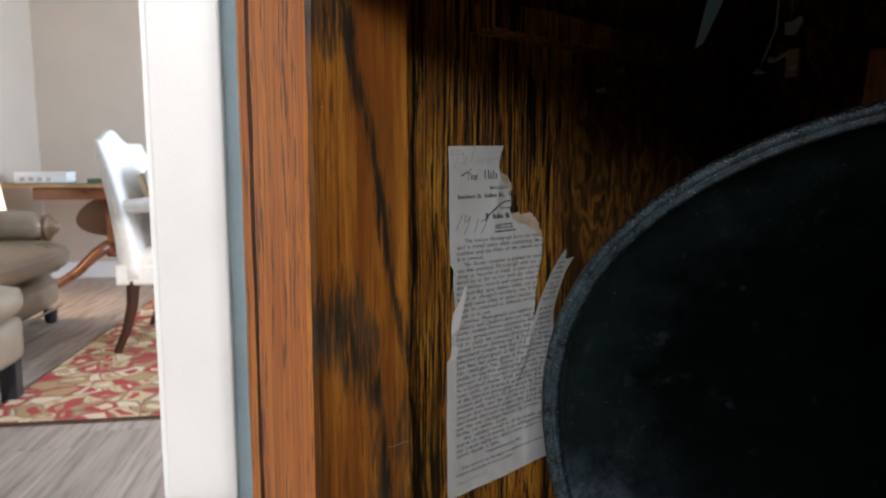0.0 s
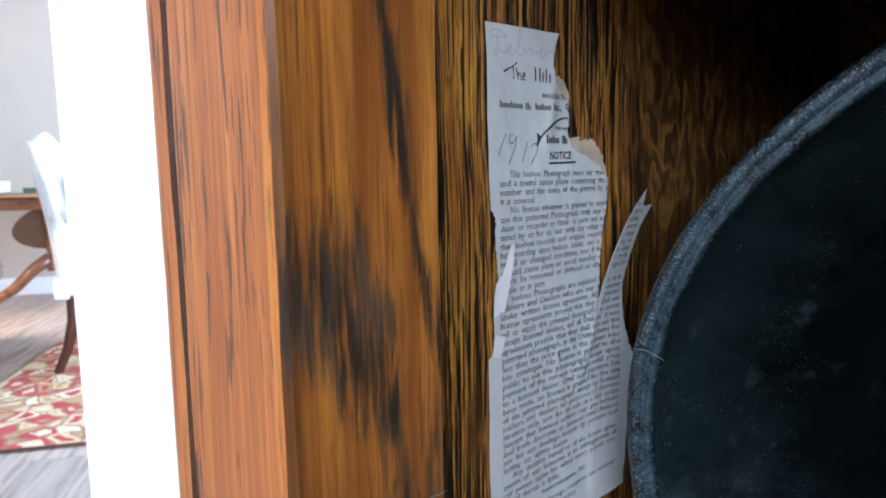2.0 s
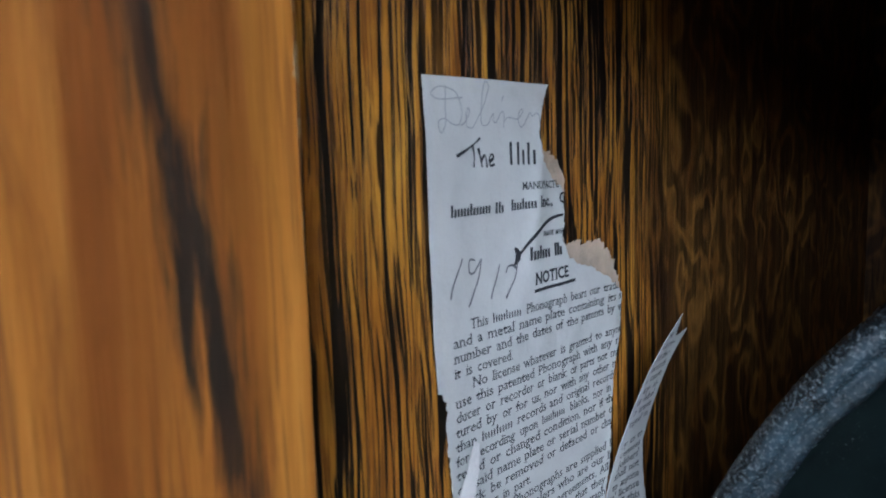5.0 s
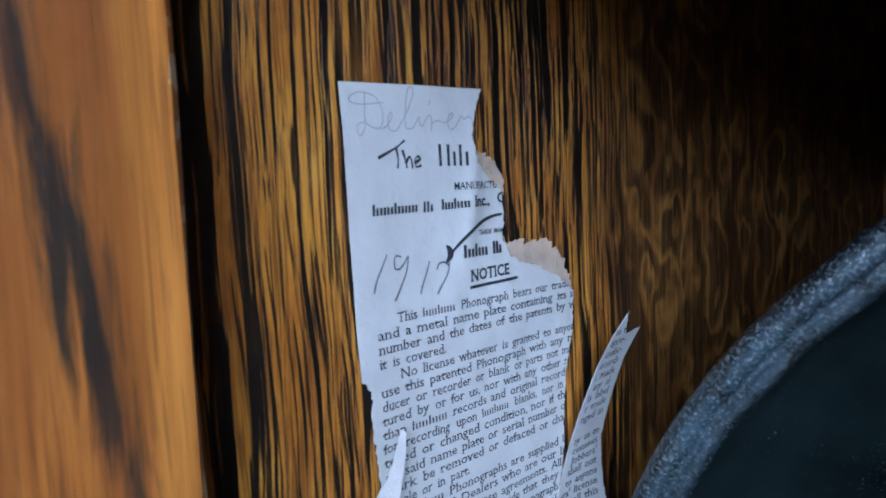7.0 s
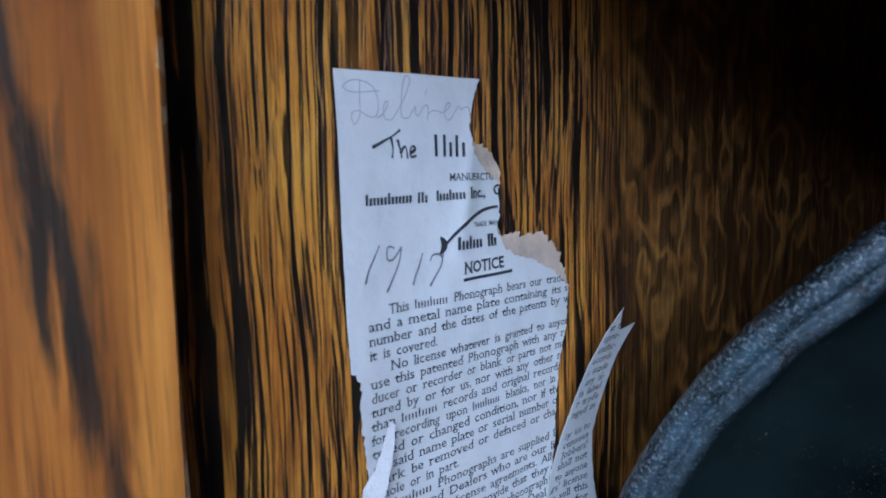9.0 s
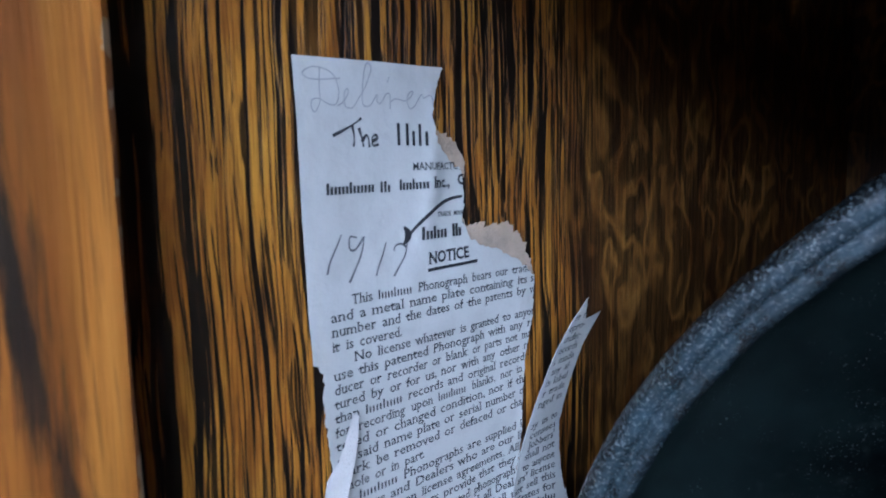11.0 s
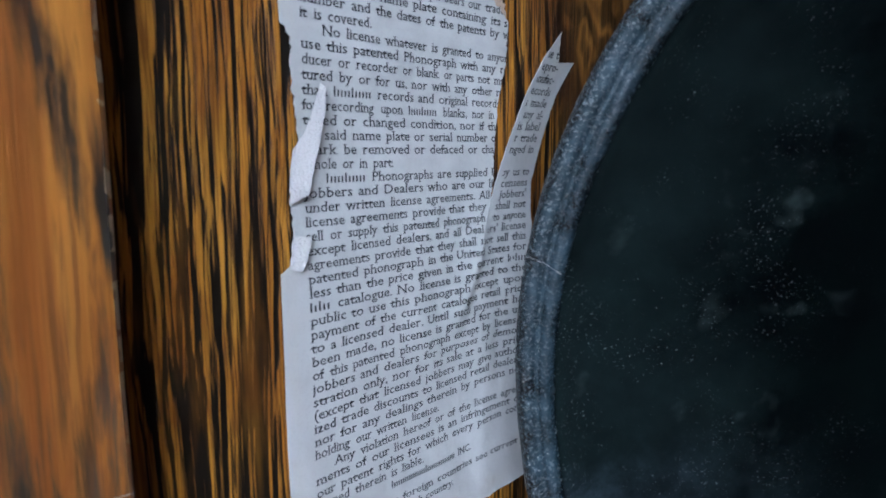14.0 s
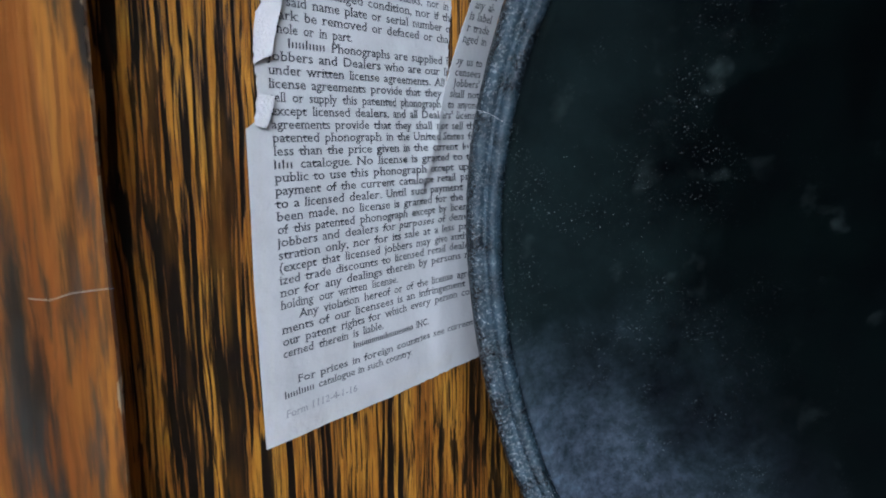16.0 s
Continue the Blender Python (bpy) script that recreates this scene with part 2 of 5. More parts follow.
def panel_wood():
    """Quarter-sawn oak with strong, broken black grain lines, in places wild and flaked."""
    m = Mat("black_grained_oak", 0.45, 0.0, 0.03)
    m.b.inputs["Specular IOR Level"].default_value = 0.25
    sp = m.node("ShaderNodeSeparateXYZ")
    m.link(m.node("ShaderNodeTexCoord").outputs["Object"], sp.inputs[0])
    wide = m.noise(m.coords((470, 470, 2.6), 0.011, (15, 15, 10)), 1.0, 3, 0.55)
    lines = m.noise(m.coords((950, 950, 4.0), 0.010, (17, 17, 12)), 1.0, 3, 0.55)
    tooth = m.noise(m.coords((2300, 2300, 40), 0.004, (40, 40, 20)), 1.0, 4, 0.65)
    fine = m.noise(m.coords((1500, 1500, 34), 0.006, (30, 30, 12)), 1.0, 4, 0.6)
    broad = m.noise(m.coords((70, 70, 20), 0.01, (20, 20, 20)), 1.0, 4, 0.6)
    gold = m.ramp(broad, [(0.28, (0.20, 0.064, 0.009)), (0.44, (0.42, 0.160, 0.018)), (0.58, (0.58, 0.260, 0.030)), (0.72, (0.68, 0.340, 0.046))])
    gold = m.mix(m.ramp(fine, [(0.44, 0), (0.62, 0.75)]), gold, (0.125, 0.042, 0.010))
    patch = m.noise(m.coords((85, 85, 17)), 1.0, 3)
    sway = m.math("MULTIPLY", m.math("SUBTRACT", patch, 0.5), 0.15)
    # the post's shade, put into the grain as more black towards it
    post_shade = m.ramp(m.math("ADD", sp.outputs[1], m.math("MULTIPLY", m.math("SUBTRACT", broad, 0.5), 0.03)), [(0.180, 0.008), (0.232, 0.0)])
    sway = m.math("ADD", sway, post_shade)
    ragged_edge = m.math("MULTIPLY", m.math("SUBTRACT", tooth, 0.5), 0.14)
    thick = m.math("ADD", m.math("SUBTRACT", wide, sway), ragged_edge)
    thin = m.math("ADD", m.math("ADD", lines, m.math("MULTIPLY", sway, 0.6)), ragged_edge)
    black = m.math("MAXIMUM", m.ramp(thick, [(0.452, 1), (0.490, 0)]), m.math("MULTIPLY", m.ramp(thin, [(0.430, 1), (0.470, 0)]), 0.92))
    black = m.math("MULTIPLY", black, m.ramp(m.noise(m.coords((120, 120, 20)), 1.0, 3), [(0.25, 0.65), (0.44, 1)]))
    # wild figure towards the back, where the lines give way to curling flakes
    zone = m.math("ADD", m.math("MULTIPLY", m.math("SUBTRACT", sp.outputs[1], 0.325), 9.0), m.noise(m.coords((34, 34, 14)), 1.0, 3))
    zone = m.ramp(zone, [(0.38, 0), (0.66, 1)])
    swirl = m.math("FRACT", m.math("MULTIPLY", m.noise(m.coords((30, 30, 15), 0.030, (36, 36, 24)), 1.0, 3, 0.5), 7.5))
    flake = m.ramp(swirl, [(0.0, 0.92), (0.14, 0.60), (0.30, 0.08), (0.46, 0.35), (0.60, 0.90), (1.0, 0.88)])
    flake = m.math("ADD", m.math("MULTIPLY", flake, 0.85), m.math("MULTIPLY", m.ramp(fine, [(0.42, 0), (0.6, 1)]), 0.15))
    black = m.mix(zone, black, m.math("ADD", m.math("MULTIPLY", flake, 0.82), m.math("MULTIPLY", black, 0.20)))
    # browner wood in the figure, darkened further for the shade at the back
    gold = m.mix(m.math("MULTIPLY", zone, 0.75), gold, m.mix(m.ramp(broad, [(0.38, 0), (0.62, 1)]), (0.15, 0.060, 0.014), (0.38, 0.175, 0.040)))
    col = m.mix(black, gold, (0.010, 0.006, 0.004))
    m.colour(col)
    m.bump(m.math("SUBTRACT", 1.0, black), 0.0005, 0.6)
    m.roughness(wide, 0.55, 0.40)
    return m.m


def front_wood():
    """The sunnier face wood of the frame: fine straight reddish-orange grain with dark pores."""
    m = Mat("orange_oak_face", 0.40)
    m.b.inputs["Specular IOR Level"].default_value = 0.35
    streak = m.noise(m.coords((480, 480, 7), 0.008, (12, 12, 4)), 1.0, 6, 0.68)
    broad = m.noise(m.coords((90, 90, 4)), 1.0, 3)
    col = m.ramp(streak, [(0.28, (0.36, 0.090, 0.022)), (0.46, (0.62, 0.185, 0.042)), (0.58, (0.72, 0.245, 0.062)), (0.74, (0.84, 0.36, 0.120))])
    col = m.mix(m.ramp(broad, [(0.42, 0), (0.62, 0.5)]), col, (0.44, 0.120, 0.028))
    dash = m.ramp(m.noise(m.coords((620, 620, 42)), 1.0, 2), [(0.555, 0), (0.615, 0.85)])
    bands = m.ramp(m.noise(m.coords((150, 150, 12)), 1.0, 2), [(0.40, 0.1), (0.56, 1)])
    col = m.mix(m.math("MULTIPLY", dash, bands), col, (0.105, 0.046, 0.034))
    honey = m.ramp(m.noise(m.coords((210, 210, 3.5)), 1.0, 3), [(0.52, 0), (0.66, 0.40)])
    col = m.mix(honey, col, (0.78, 0.34, 0.065))
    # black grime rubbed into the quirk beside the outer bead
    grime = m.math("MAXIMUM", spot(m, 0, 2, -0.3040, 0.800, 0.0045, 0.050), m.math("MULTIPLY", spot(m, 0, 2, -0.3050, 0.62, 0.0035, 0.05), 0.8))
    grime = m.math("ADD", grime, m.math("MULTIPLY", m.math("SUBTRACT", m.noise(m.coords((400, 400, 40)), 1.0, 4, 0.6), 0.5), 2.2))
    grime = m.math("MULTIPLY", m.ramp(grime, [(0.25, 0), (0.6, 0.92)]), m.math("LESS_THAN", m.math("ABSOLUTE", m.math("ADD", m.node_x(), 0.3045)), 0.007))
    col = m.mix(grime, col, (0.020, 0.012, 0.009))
    m.colour(col)
    m.bump(streak, 0.0003)
    m.roughness(streak, 0.32, 0.5)
    return m.m


def horn_paint(name, dusty):
    """Black-green japanned iron with grey dust, specks and faint scuffs, dustier on the lower lip, with blue window
    sheen put into the colour.
    """
    m = Mat(name, 0.34)
    v = m.coords()
    rim = dusty > 1
    cloud = m.noise(v, 30, 5, 0.62)
    tc = m.node("ShaderNodeTexCoord")
    sp = m.node("ShaderNodeSeparateXYZ")
    m.link(tc.outputs["Object"], sp.inputs[0])
    ex, ey = m.math("DIVIDE", sp.outputs[0], 0.2199), m.math("DIVIDE", sp.outputs[1], 0.1743)
    ex, ey = [m.math("POWER", m.math("ABSOLUTE", e), 2.177) for e in (ex, ey)]
    r = m.math("POWER", m.math("ADD", ex, ey), 1 / 2.177)
    lip = m.ramp(m.math("ADD", r, m.math("MULTIPLY", m.math("SUBTRACT", cloud, 0.5), 0.5)), [(0.74, 0), (0.90, 0.6), (0.99, 1)])
    base = m.mix(m.ramp(m.noise(v, 60, 4), [(0.3, 0), (0.7, 1)]), (0.0010, 0.0015, 0.0018), (0.0017, 0.0034, 0.0032))
    if rim:
        # blue window sheen along the rim, painted as an uneven thin layer
        sky_sheen = m.ramp(m.noise(v, 90, 5, 0.65), [(0.34, 0.03), (0.66, 0.33)])
        sky_sheen = m.math("MULTIPLY", sky_sheen, m.ramp(r, [(0.950, 0.7), (0.966, 1.0), (0.982, 1.0), (0.994, 0.2)]))
        col = m.mix(sky_sheen, base, (0.11, 0.19, 0.245))
        worn = m.ramp(r, [(0.955, 0.25), (0.985, 1)])
        grit = m.math("MULTIPLY", m.ramp(m.noise(v, 1200, 4, 0.75), [(0.53, 0), (0.68, 0.46)]), worn)
        col = m.mix(grit, col, (0.38, 0.43, 0.44))
    else:
        col = m.mix(m.math("MULTIPLY", lip, 0.068), base, (0.115, 0.185, 0.185))
        # dust on the lower lip, tinted blue to carry the reflected daylight too
        dust_sheen = m.ramp(m.math("ADD", sp.outputs[1], m.math("MULTIPLY", m.math("SUBTRACT", cloud, 0.5), 0.05)), [(-0.02, 0), (0.11, 0.9)])
        dust_sheen = m.math("MULTIPLY", dust_sheen, m.ramp(m.noise(v, 260, 6, 0.78), [(0.36, 0.25), (0.62, 1)]))
        dust_sheen = m.math("MULTIPLY", dust_sheen, m.ramp(m.math("ADD", r, m.math("MULTIPLY", m.math("SUBTRACT", cloud, 0.5), 0.14)), [(0.66, 0), (0.82, 0.16), (0.96, 1)]))
        scuff = m.ramp(m.noise(m.coords((240, 240, 60), 0.02, (30, 30, 30), (0.4, 0.3, 0.6)), 1.0, 4, 0.6), [(0.35, 0.55), (0.6, 1)])
        col = m.mix(m.math("MULTIPLY", dust_sheen, scuff), col, (0.22, 0.27, 0.35))
        puff = m.ramp(m.noise(v, 75, 3, 0.55), [(0.62, 0), (0.76, 0.07)])
        col = m.mix(m.math("MULTIPLY", puff, m.ramp(cloud, [(0.4, 0.2), (0.6, 1)])), col, (0.25, 0.31, 0.29))
        fine = m.math("MULTIPLY", m.ramp(m.noise(v, 1500, 2, 0.6), [(0.64, 0), (0.72, 0.5)]), m.ramp(m.noise(v, 48, 4, 0.7), [(0.50, 0), (0.66, 1)]))
        fine = m.math("MULTIPLY", fine, m.ramp(r, [(0.60, 0.06), (0.82, 0.75), (0.95, 1)]))
        col = m.mix(fine, col, (0.42, 0.45, 0.44))
    for scale, lo, hi, top in ((620.0, 0.49, 0.76, 0.28), (1100.0, 0.48, 0.76, 0.30)) if rim else ((560.0, 0.54, 0.80, 0.10), (1300.0, 0.48, 0.76, 0.17)):
        vor = m.node("ShaderNodeTexVoronoi", Scale=scale)
        m.link(v, vor.inputs["Vector"])
        patch = m.noise(v, 44, 4, 0.7)
        if not rim:
            patch = m.math("ADD", patch, m.math("MULTIPLY", m.math("MAXIMUM", spot(m, 0, 1, -0.176, -0.026, 0.045, 0.065), 0.0), 0.42))
            patch = m.math("SUBTRACT", patch, 0.13)
        size = m.ramp(patch, [(lo, 0.0), (hi, top)])
        pale = m.node("ShaderNodeSeparateColor")
        m.link(vor.outputs["Color"], pale.inputs[0])
        if not rim:
            size = m.math("MULTIPLY", size, m.ramp(r, [(0.50, 0.35), (0.85, 1)]))
        size = m.math("MULTIPLY", size, m.ramp(pale.outputs[1], [(0.0, 0.25), (0.8, 0.8), (1.0, 1.5)]))
        speck = m.math("LESS_THAN", vor.outputs["Distance"], size)
        col = m.mix(m.math("MULTIPLY", speck, m.ramp(pale.outputs[0], [(0.3, 0.04), (0.95, 0.95)] if rim else [(0.70, 0), (0.98, 0.40)])), col, (0.60, 0.61, 0.58))
    m.colour(col)
    m.b.inputs["Specular IOR Level"].default_value = 0.6 if rim else 0.008
    if rim:
        m.roughness(m.noise(v, 500, 4, 0.7), 0.14, 0.36)
        m.bump(m.noise(v, 700, 5, 0.7), 0.0010, 0.5)
    else:
        m.roughness(cloud, 0.42, 0.60)
        m.bump(m.noise(v, 1500, 4), 0.00002, 0.55)
    return m.m


def paper_mat():
    m = Mat("aged_white_paper", 0.8)
    v = m.coords()
    wide, fine = m.noise(v, 22, 4), m.noise(v, 1500, 3)
    col = m.ramp(wide, [(0.3, (0.60, 0.59, 0.56)), (0.7, (0.72, 0.71, 0.68))])
    col = m.mix(m.ramp(fine, [(0.55, 0), (0.75, 0.25)]), col, (0.50, 0.49, 0.46))
    foxed = m.ramp(m.noise(m.coords((60, 60, 60)), 1.0, 4), [(0.66, 0), (0.8, 0.35)])
    m.colour(m.mix(foxed, col, (0.45, 0.40, 0.33)))
    m.bump(m.noise(v, 95, 5, 0.55), 0.0011, 0.65)
    return m.m


STILE, PANEL, FRONT = stile_wood(), panel_wood(), front_wood()
HORN, RIM = horn_paint("dusty_black_horn", 0.8), horn_paint("gritty_black_rim", 1.7)
PAPER = paper_mat()
PAPER_BACK = plain("clean_paper_back", (0.66, 0.63, 0.60), 0.85, 0, 200, 0.06, 0.0004)
PAPER_TORN = plain("torn_paper_fibre", (0.56, 0.43, 0.32), 0.9, 0, 300, 0.3)
INK = plain("printing_ink", (0.026, 0.026, 0.030), 0.7, 0, 400, 0.3, 0.0)
PENCIL = plain("pencil_lead", (0.13, 0.13, 0.14), 0.6, 0, 900, 0.5, 0.0)
FAINT = plain("faded_pencil", (0.36, 0.36, 0.37), 0.7, 0, 900, 0.12, 0.0)
STEEL = plain("dull_nickel", (0.55, 0.55, 0.52), 0.4, 0.5, 60, 0.25)
GAP_BLUE = plain("gap_daylight_blue", (0.42, 0.72, 0.86), 0.55, 0.0, 60, 0.25)
BRASS = plain("tarnished_brass", (0.42, 0.34, 0.18), 0.5, 0.5, 60, 0.3)
GREYINK = plain("grey_ink", (0.30, 0.30, 0.30), 0.7, 0, 400, 0.2, 0.0)
LINT = plain("pale_lint", (0.55, 0.55, 0.55), 0.9, 0, 200, 0.1)
WALL = plain("warm_grey_wall_paint", (0.55, 0.465, 0.375), 0.75, 0, 12, 0.04, 0.0004)
WALL_BLUE = plain("pale_blue_wall_paint", (0.50, 0.64, 0.70), 0.6, 0, 60, 0.09, 0.0022)
# for the near room's unseen walls and ceiling, dark to keep bounced light down
WALL_UNSEEN = plain("dark_unseen_wall_paint", (0.10, 0.125, 0.14), 0.75, 0, 20, 0.06, 0.0004)
TRIM = plain("white_gloss_trim", (0.87, 0.87, 0.86), 0.35, 0, 25, 0.03, 0.0002)
QUIRK = plain("dark_brown_quirk", (0.085, 0.030, 0.013), 0.6, 0, 120, 0.5)
EDGE = plain("pale_mahogany_edge", (0.42, 0.23, 0.11), 0.35, 0, 60, 0.2)
CEIL = plain("white_ceiling_paint", (0.78, 0.77, 0.75), 0.85, 0, 15, 0.03)
LINEN = plain("cream_upholstery", (0.78, 0.75, 0.70), 0.85, 0, 90, 0.08, 0.0006)
LEATHER = plain("taupe_leather", (0.26, 0.195, 0.130), 0.38, 0, 60, 0.14, 0.0006, 0.35)
DARKWOOD = plain("dark_mahogany", (0.050, 0.019, 0.011), 0.38, 0, 50, 0.3, 0.0002, 0.1)
REDWOOD = plain("red_mahogany", (0.17, 0.058, 0.024), 0.3, 0, 40, 0.35, 0.0002, 0.3)
CARVED = plain("carved_brown_wood", (0.15, 0.085, 0.036), 0.35, 0, 90, 0.45, 0.002, 0.2)
GREEN = plain("green_leather", (0.075, 0.13, 0.075), 0.5, 0, 60, 0.2)
CARD = plain("white_card", (0.74, 0.73, 0.71), 0.7, 0, 60, 0.05)
PINK = plain("pinkish_cloth", (0.50, 0.38, 0.34), 0.85, 0, 80, 0.12)
BLUE = plain("blue_cloth", (0.055, 0.11, 0.26), 0.85, 0, 80, 0.15)
TAN = plain("tan_cloth", (0.50, 0.36, 0.22), 0.85, 0, 80, 0.15)
BLACK = plain("black_plastic", (0.02, 0.02, 0.022), 0.35, 0, 60, 0.2)
GLASS = Mat("window_glass", 0.02)
GLASS.colour((0.95, 0.97, 0.97)).b.inputs["Transmission Weight"].default_value = 1.0
GLASS = GLASS.m
SCREEN = plain("dark_screen", (0.03, 0.035, 0.045), 0.12, 0, 20, 0.2, 0.0)


def plank_mat():
    m = Mat("grey_brown_wood_plank", 0.42)
    info = m.node("ShaderNodeObjectInfo")
    tc = m.node("ShaderNodeTexCoord")
    ad = m.node("ShaderNodeVectorMath")
    ad.operation = "MULTIPLY_ADD"
    m.link(info.outputs["Random"], ad.inputs[0])
    ad.inputs[1].default_value = (7, 13, 0)
    m.link(tc.outputs["Object"], ad.inputs[2])
    mp = m.node("ShaderNodeMapping")
    mp.inputs["Scale"].default_value = (42, 2.6, 20)
    m.link(ad.outputs[0], mp.inputs["Vector"])
    grain = m.noise(mp.outputs[0], 1.0, 6, 0.62)
    col = m.ramp(grain, [(0.28, (0.14, 0.095, 0.068)), (0.48, (0.44, 0.335, 0.265)), (0.72, (0.62, 0.50, 0.41))])
    knot = m.ramp(m.noise(mp.outputs[0], 0.45, 3), [(0.62, 0), (0.72, 0.55)])
    col = m.mix(knot, col, (0.085, 0.058, 0.042))
    col = m.mix(m.math("MULTIPLY", info.outputs["Random"], 0.4), col, (0.24, 0.195, 0.165))
    m.colour(col)
    m.bump(grain, 0.0006)
    m.roughness(grain, 0.50, 0.34)
    return m.m


def rug_mat():
    """Hooked wool rug: petals and leaves in red, cream, tan and olive with brown outlines."""
    m = Mat("floral_wool_rug", 0.95)
    v = m.coords((1, 1, 1), 0.16, (5, 5, 5))
    vor = m.node("ShaderNodeTexVoronoi", Scale=12.0)
    m.link(v, vor.inputs["Vector"])
    edge = m.node("ShaderNodeTexVoronoi", Scale=12.0)
    edge.feature = "DISTANCE_TO_EDGE"
    m.link(v, edge.inputs["Vector"])
    sp = m.node("ShaderNodeSeparateColor")
    m.link(vor.outputs["Color"], sp.inputs[0])
    cells = m.ramp(sp.outputs[0], [(0.0, (0.42, 0.038, 0.034)), (0.26, (0.64, 0.46, 0.26)), (0.50, (0.44, 0.27, 0.12)), (0.70, (0.46, 0.055, 0.050)), (0.84, (0.72, 0.60, 0.40))], "CONSTANT")
    inner = m.ramp(sp.outputs[1], [(0.0, (0.70, 0.56, 0.36)), (0.35, (0.44, 0.042, 0.038)), (0.66, (0.46, 0.29, 0.13))], "CONSTANT")
    core = m.math("GREATER_THAN", edge.outputs["Distance"], 0.21)
    col = m.mix(core, cells, inner)
    heart = m.math("LESS_THAN", vor.outputs["Distance"], 0.10)
    col = m.mix(heart, col, (0.17, 0.11, 0.055))
    col = m.mix(m.math("LESS_THAN", edge.outputs["Distance"], 0.035), col, (0.30, 0.17, 0.10))
    pile = m.noise(m.coords(), 420, 3)
    col = m.mix(m.ramp(pile, [(0.35, 0.35), (0.6, 0)]), col, (0.12, 0.07, 0.05))
    m.colour(col)
    m.bump(pile, 0.003)
    return m.m


PLANK, RUG = plank_mat(), rug_mat()


def shade_mat():
    m = Mat("lit_lamp_shade", 0.8)
    m.colour((0.85, 0.76, 0.62))
    m.b.inputs["Emission Color"].default_value = (1.0, 0.80, 0.55, 1)
    m.b.inputs["Emission Strength"].default_value = 3.5
    return m.m


SHADE = shade_mat()


# ---- mesh helpers ----
def part(name, bm, material, parent=None, label=""):
    me = bpy.data.meshes.new(name)
    bm.normal_update()
    bm.to_mesh(me)
    bm.free()
    me.materials.append(material)
    ob = new(name, me)
    ob.parent = parent
    if label:
        ob["label"] = label
    return ob


def smooth(ob):
    for p in ob.data.polygons:
        p.use_smooth = True
    return ob


def box(x0, x1, y0, y1, z0, z1, bevel=0.0, segments=2):
    bm = bmesh.new()
    bmesh.ops.create_cube(bm, size=1)
    for v in bm.verts:
        v.co = Vector(((x0 + x1) / 2 + v.co.x * (x1 - x0), (y0 + y1) / 2 + v.co.y * (y1 - y0), (z0 + z1) / 2 + v.co.z * (z1 - z0)))
    if bevel:
        bmesh.ops.bevel(bm, geom=bm.edges[:], offset=bevel, segments=segments, affect="EDGES", profile=0.5)
    return bm


def soft_box(x0, x1, y0, y1, z0, z1, bevel, puff=0.0, cuts=5):
    """A padded block: rounded edges, faces puffed outwards."""
    bm = box(x0, x1, y0, y1, z0, z1)
    bmesh.ops.subdivide_edges(bm, edges=bm.edges[:], cuts=cuts, use_grid_fill=True)
    c = Vector(((x0 + x1) / 2, (y0 + y1) / 2, (z0 + z1) / 2))
    h = Vector(((x1 - x0) / 2, (y1 - y0) / 2, (z1 - z0) / 2))
    for v in bm.verts:
        d = v.co - c
        core = Vector([max(-(h[i] - bevel), min(h[i] - bevel, d[i])) for i in range(3)])
        out = d - core
        if out.length > 1e-6:
            out = out.normalized() * bevel
        d = core + out
        q = [d[i] / h[i] for i in range(3)]
        for i in range(3):
            a, b = q[(i + 1) % 3], q[(i + 2) % 3]
            if abs(q[i]) > 0.8:
                d[i] += math.copysign(puff * max(0, 1 - a * a) * max(0, 1 - b * b), q[i])
        v.co = c + d
    return bm


def lathe(profile, steps=48, m=None, closed=False, front=True):
    """Turns (radius, height) pairs about z."""
    bm = bmesh.new()
    rings = []
    for r, h in profile:
        rings.append([bm.verts.new((r * math.cos(2 * math.pi * i / steps), r * math.sin(2 * math.pi * i / steps), h)) for i in range(steps)])
    for a, b in zip(rings, rings[1:] + (rings[:1] if closed else [])):
        for i in range(steps):
            j = (i + 1) % steps
            bm.faces.new((a[i], a[j], b[j], b[i]))
    if not closed:
        for ring, flip in ((rings[0], True), (rings[-1], False)):
            if (front or not flip) and (ring[0].co.xy).length > 1e-5:
                bm.faces.new(ring[::-1] if flip else ring)
    if m is not None:
        bm.transform(m)
    return bm


def prism(outline, z0, z1, m=None, bevel=0.0):
    """An outline in x, y drawn up from z0 to z1."""
    bm = bmesh.new()
    lo = [bm.verts.new((x, y, z0)) for x, y in outline]
    hi = [bm.verts.new((x, y, z1)) for x, y in outline]
    n = len(outline)
    for i in range(n):
        bm.faces.new((lo[i], lo[(i + 1) % n], hi[(i + 1) % n], hi[i]))
    bm.faces.new(lo[::-1])
    bm.faces.new(hi)
    bmesh.ops.recalc_face_normals(bm, faces=bm.faces[:])
    if bevel:
        bmesh.ops.bevel(bm, geom=bm.edges[:], offset=bevel, segments=2, affect="EDGES")
    if m is not None:
        bm.transform(m)
    return bm


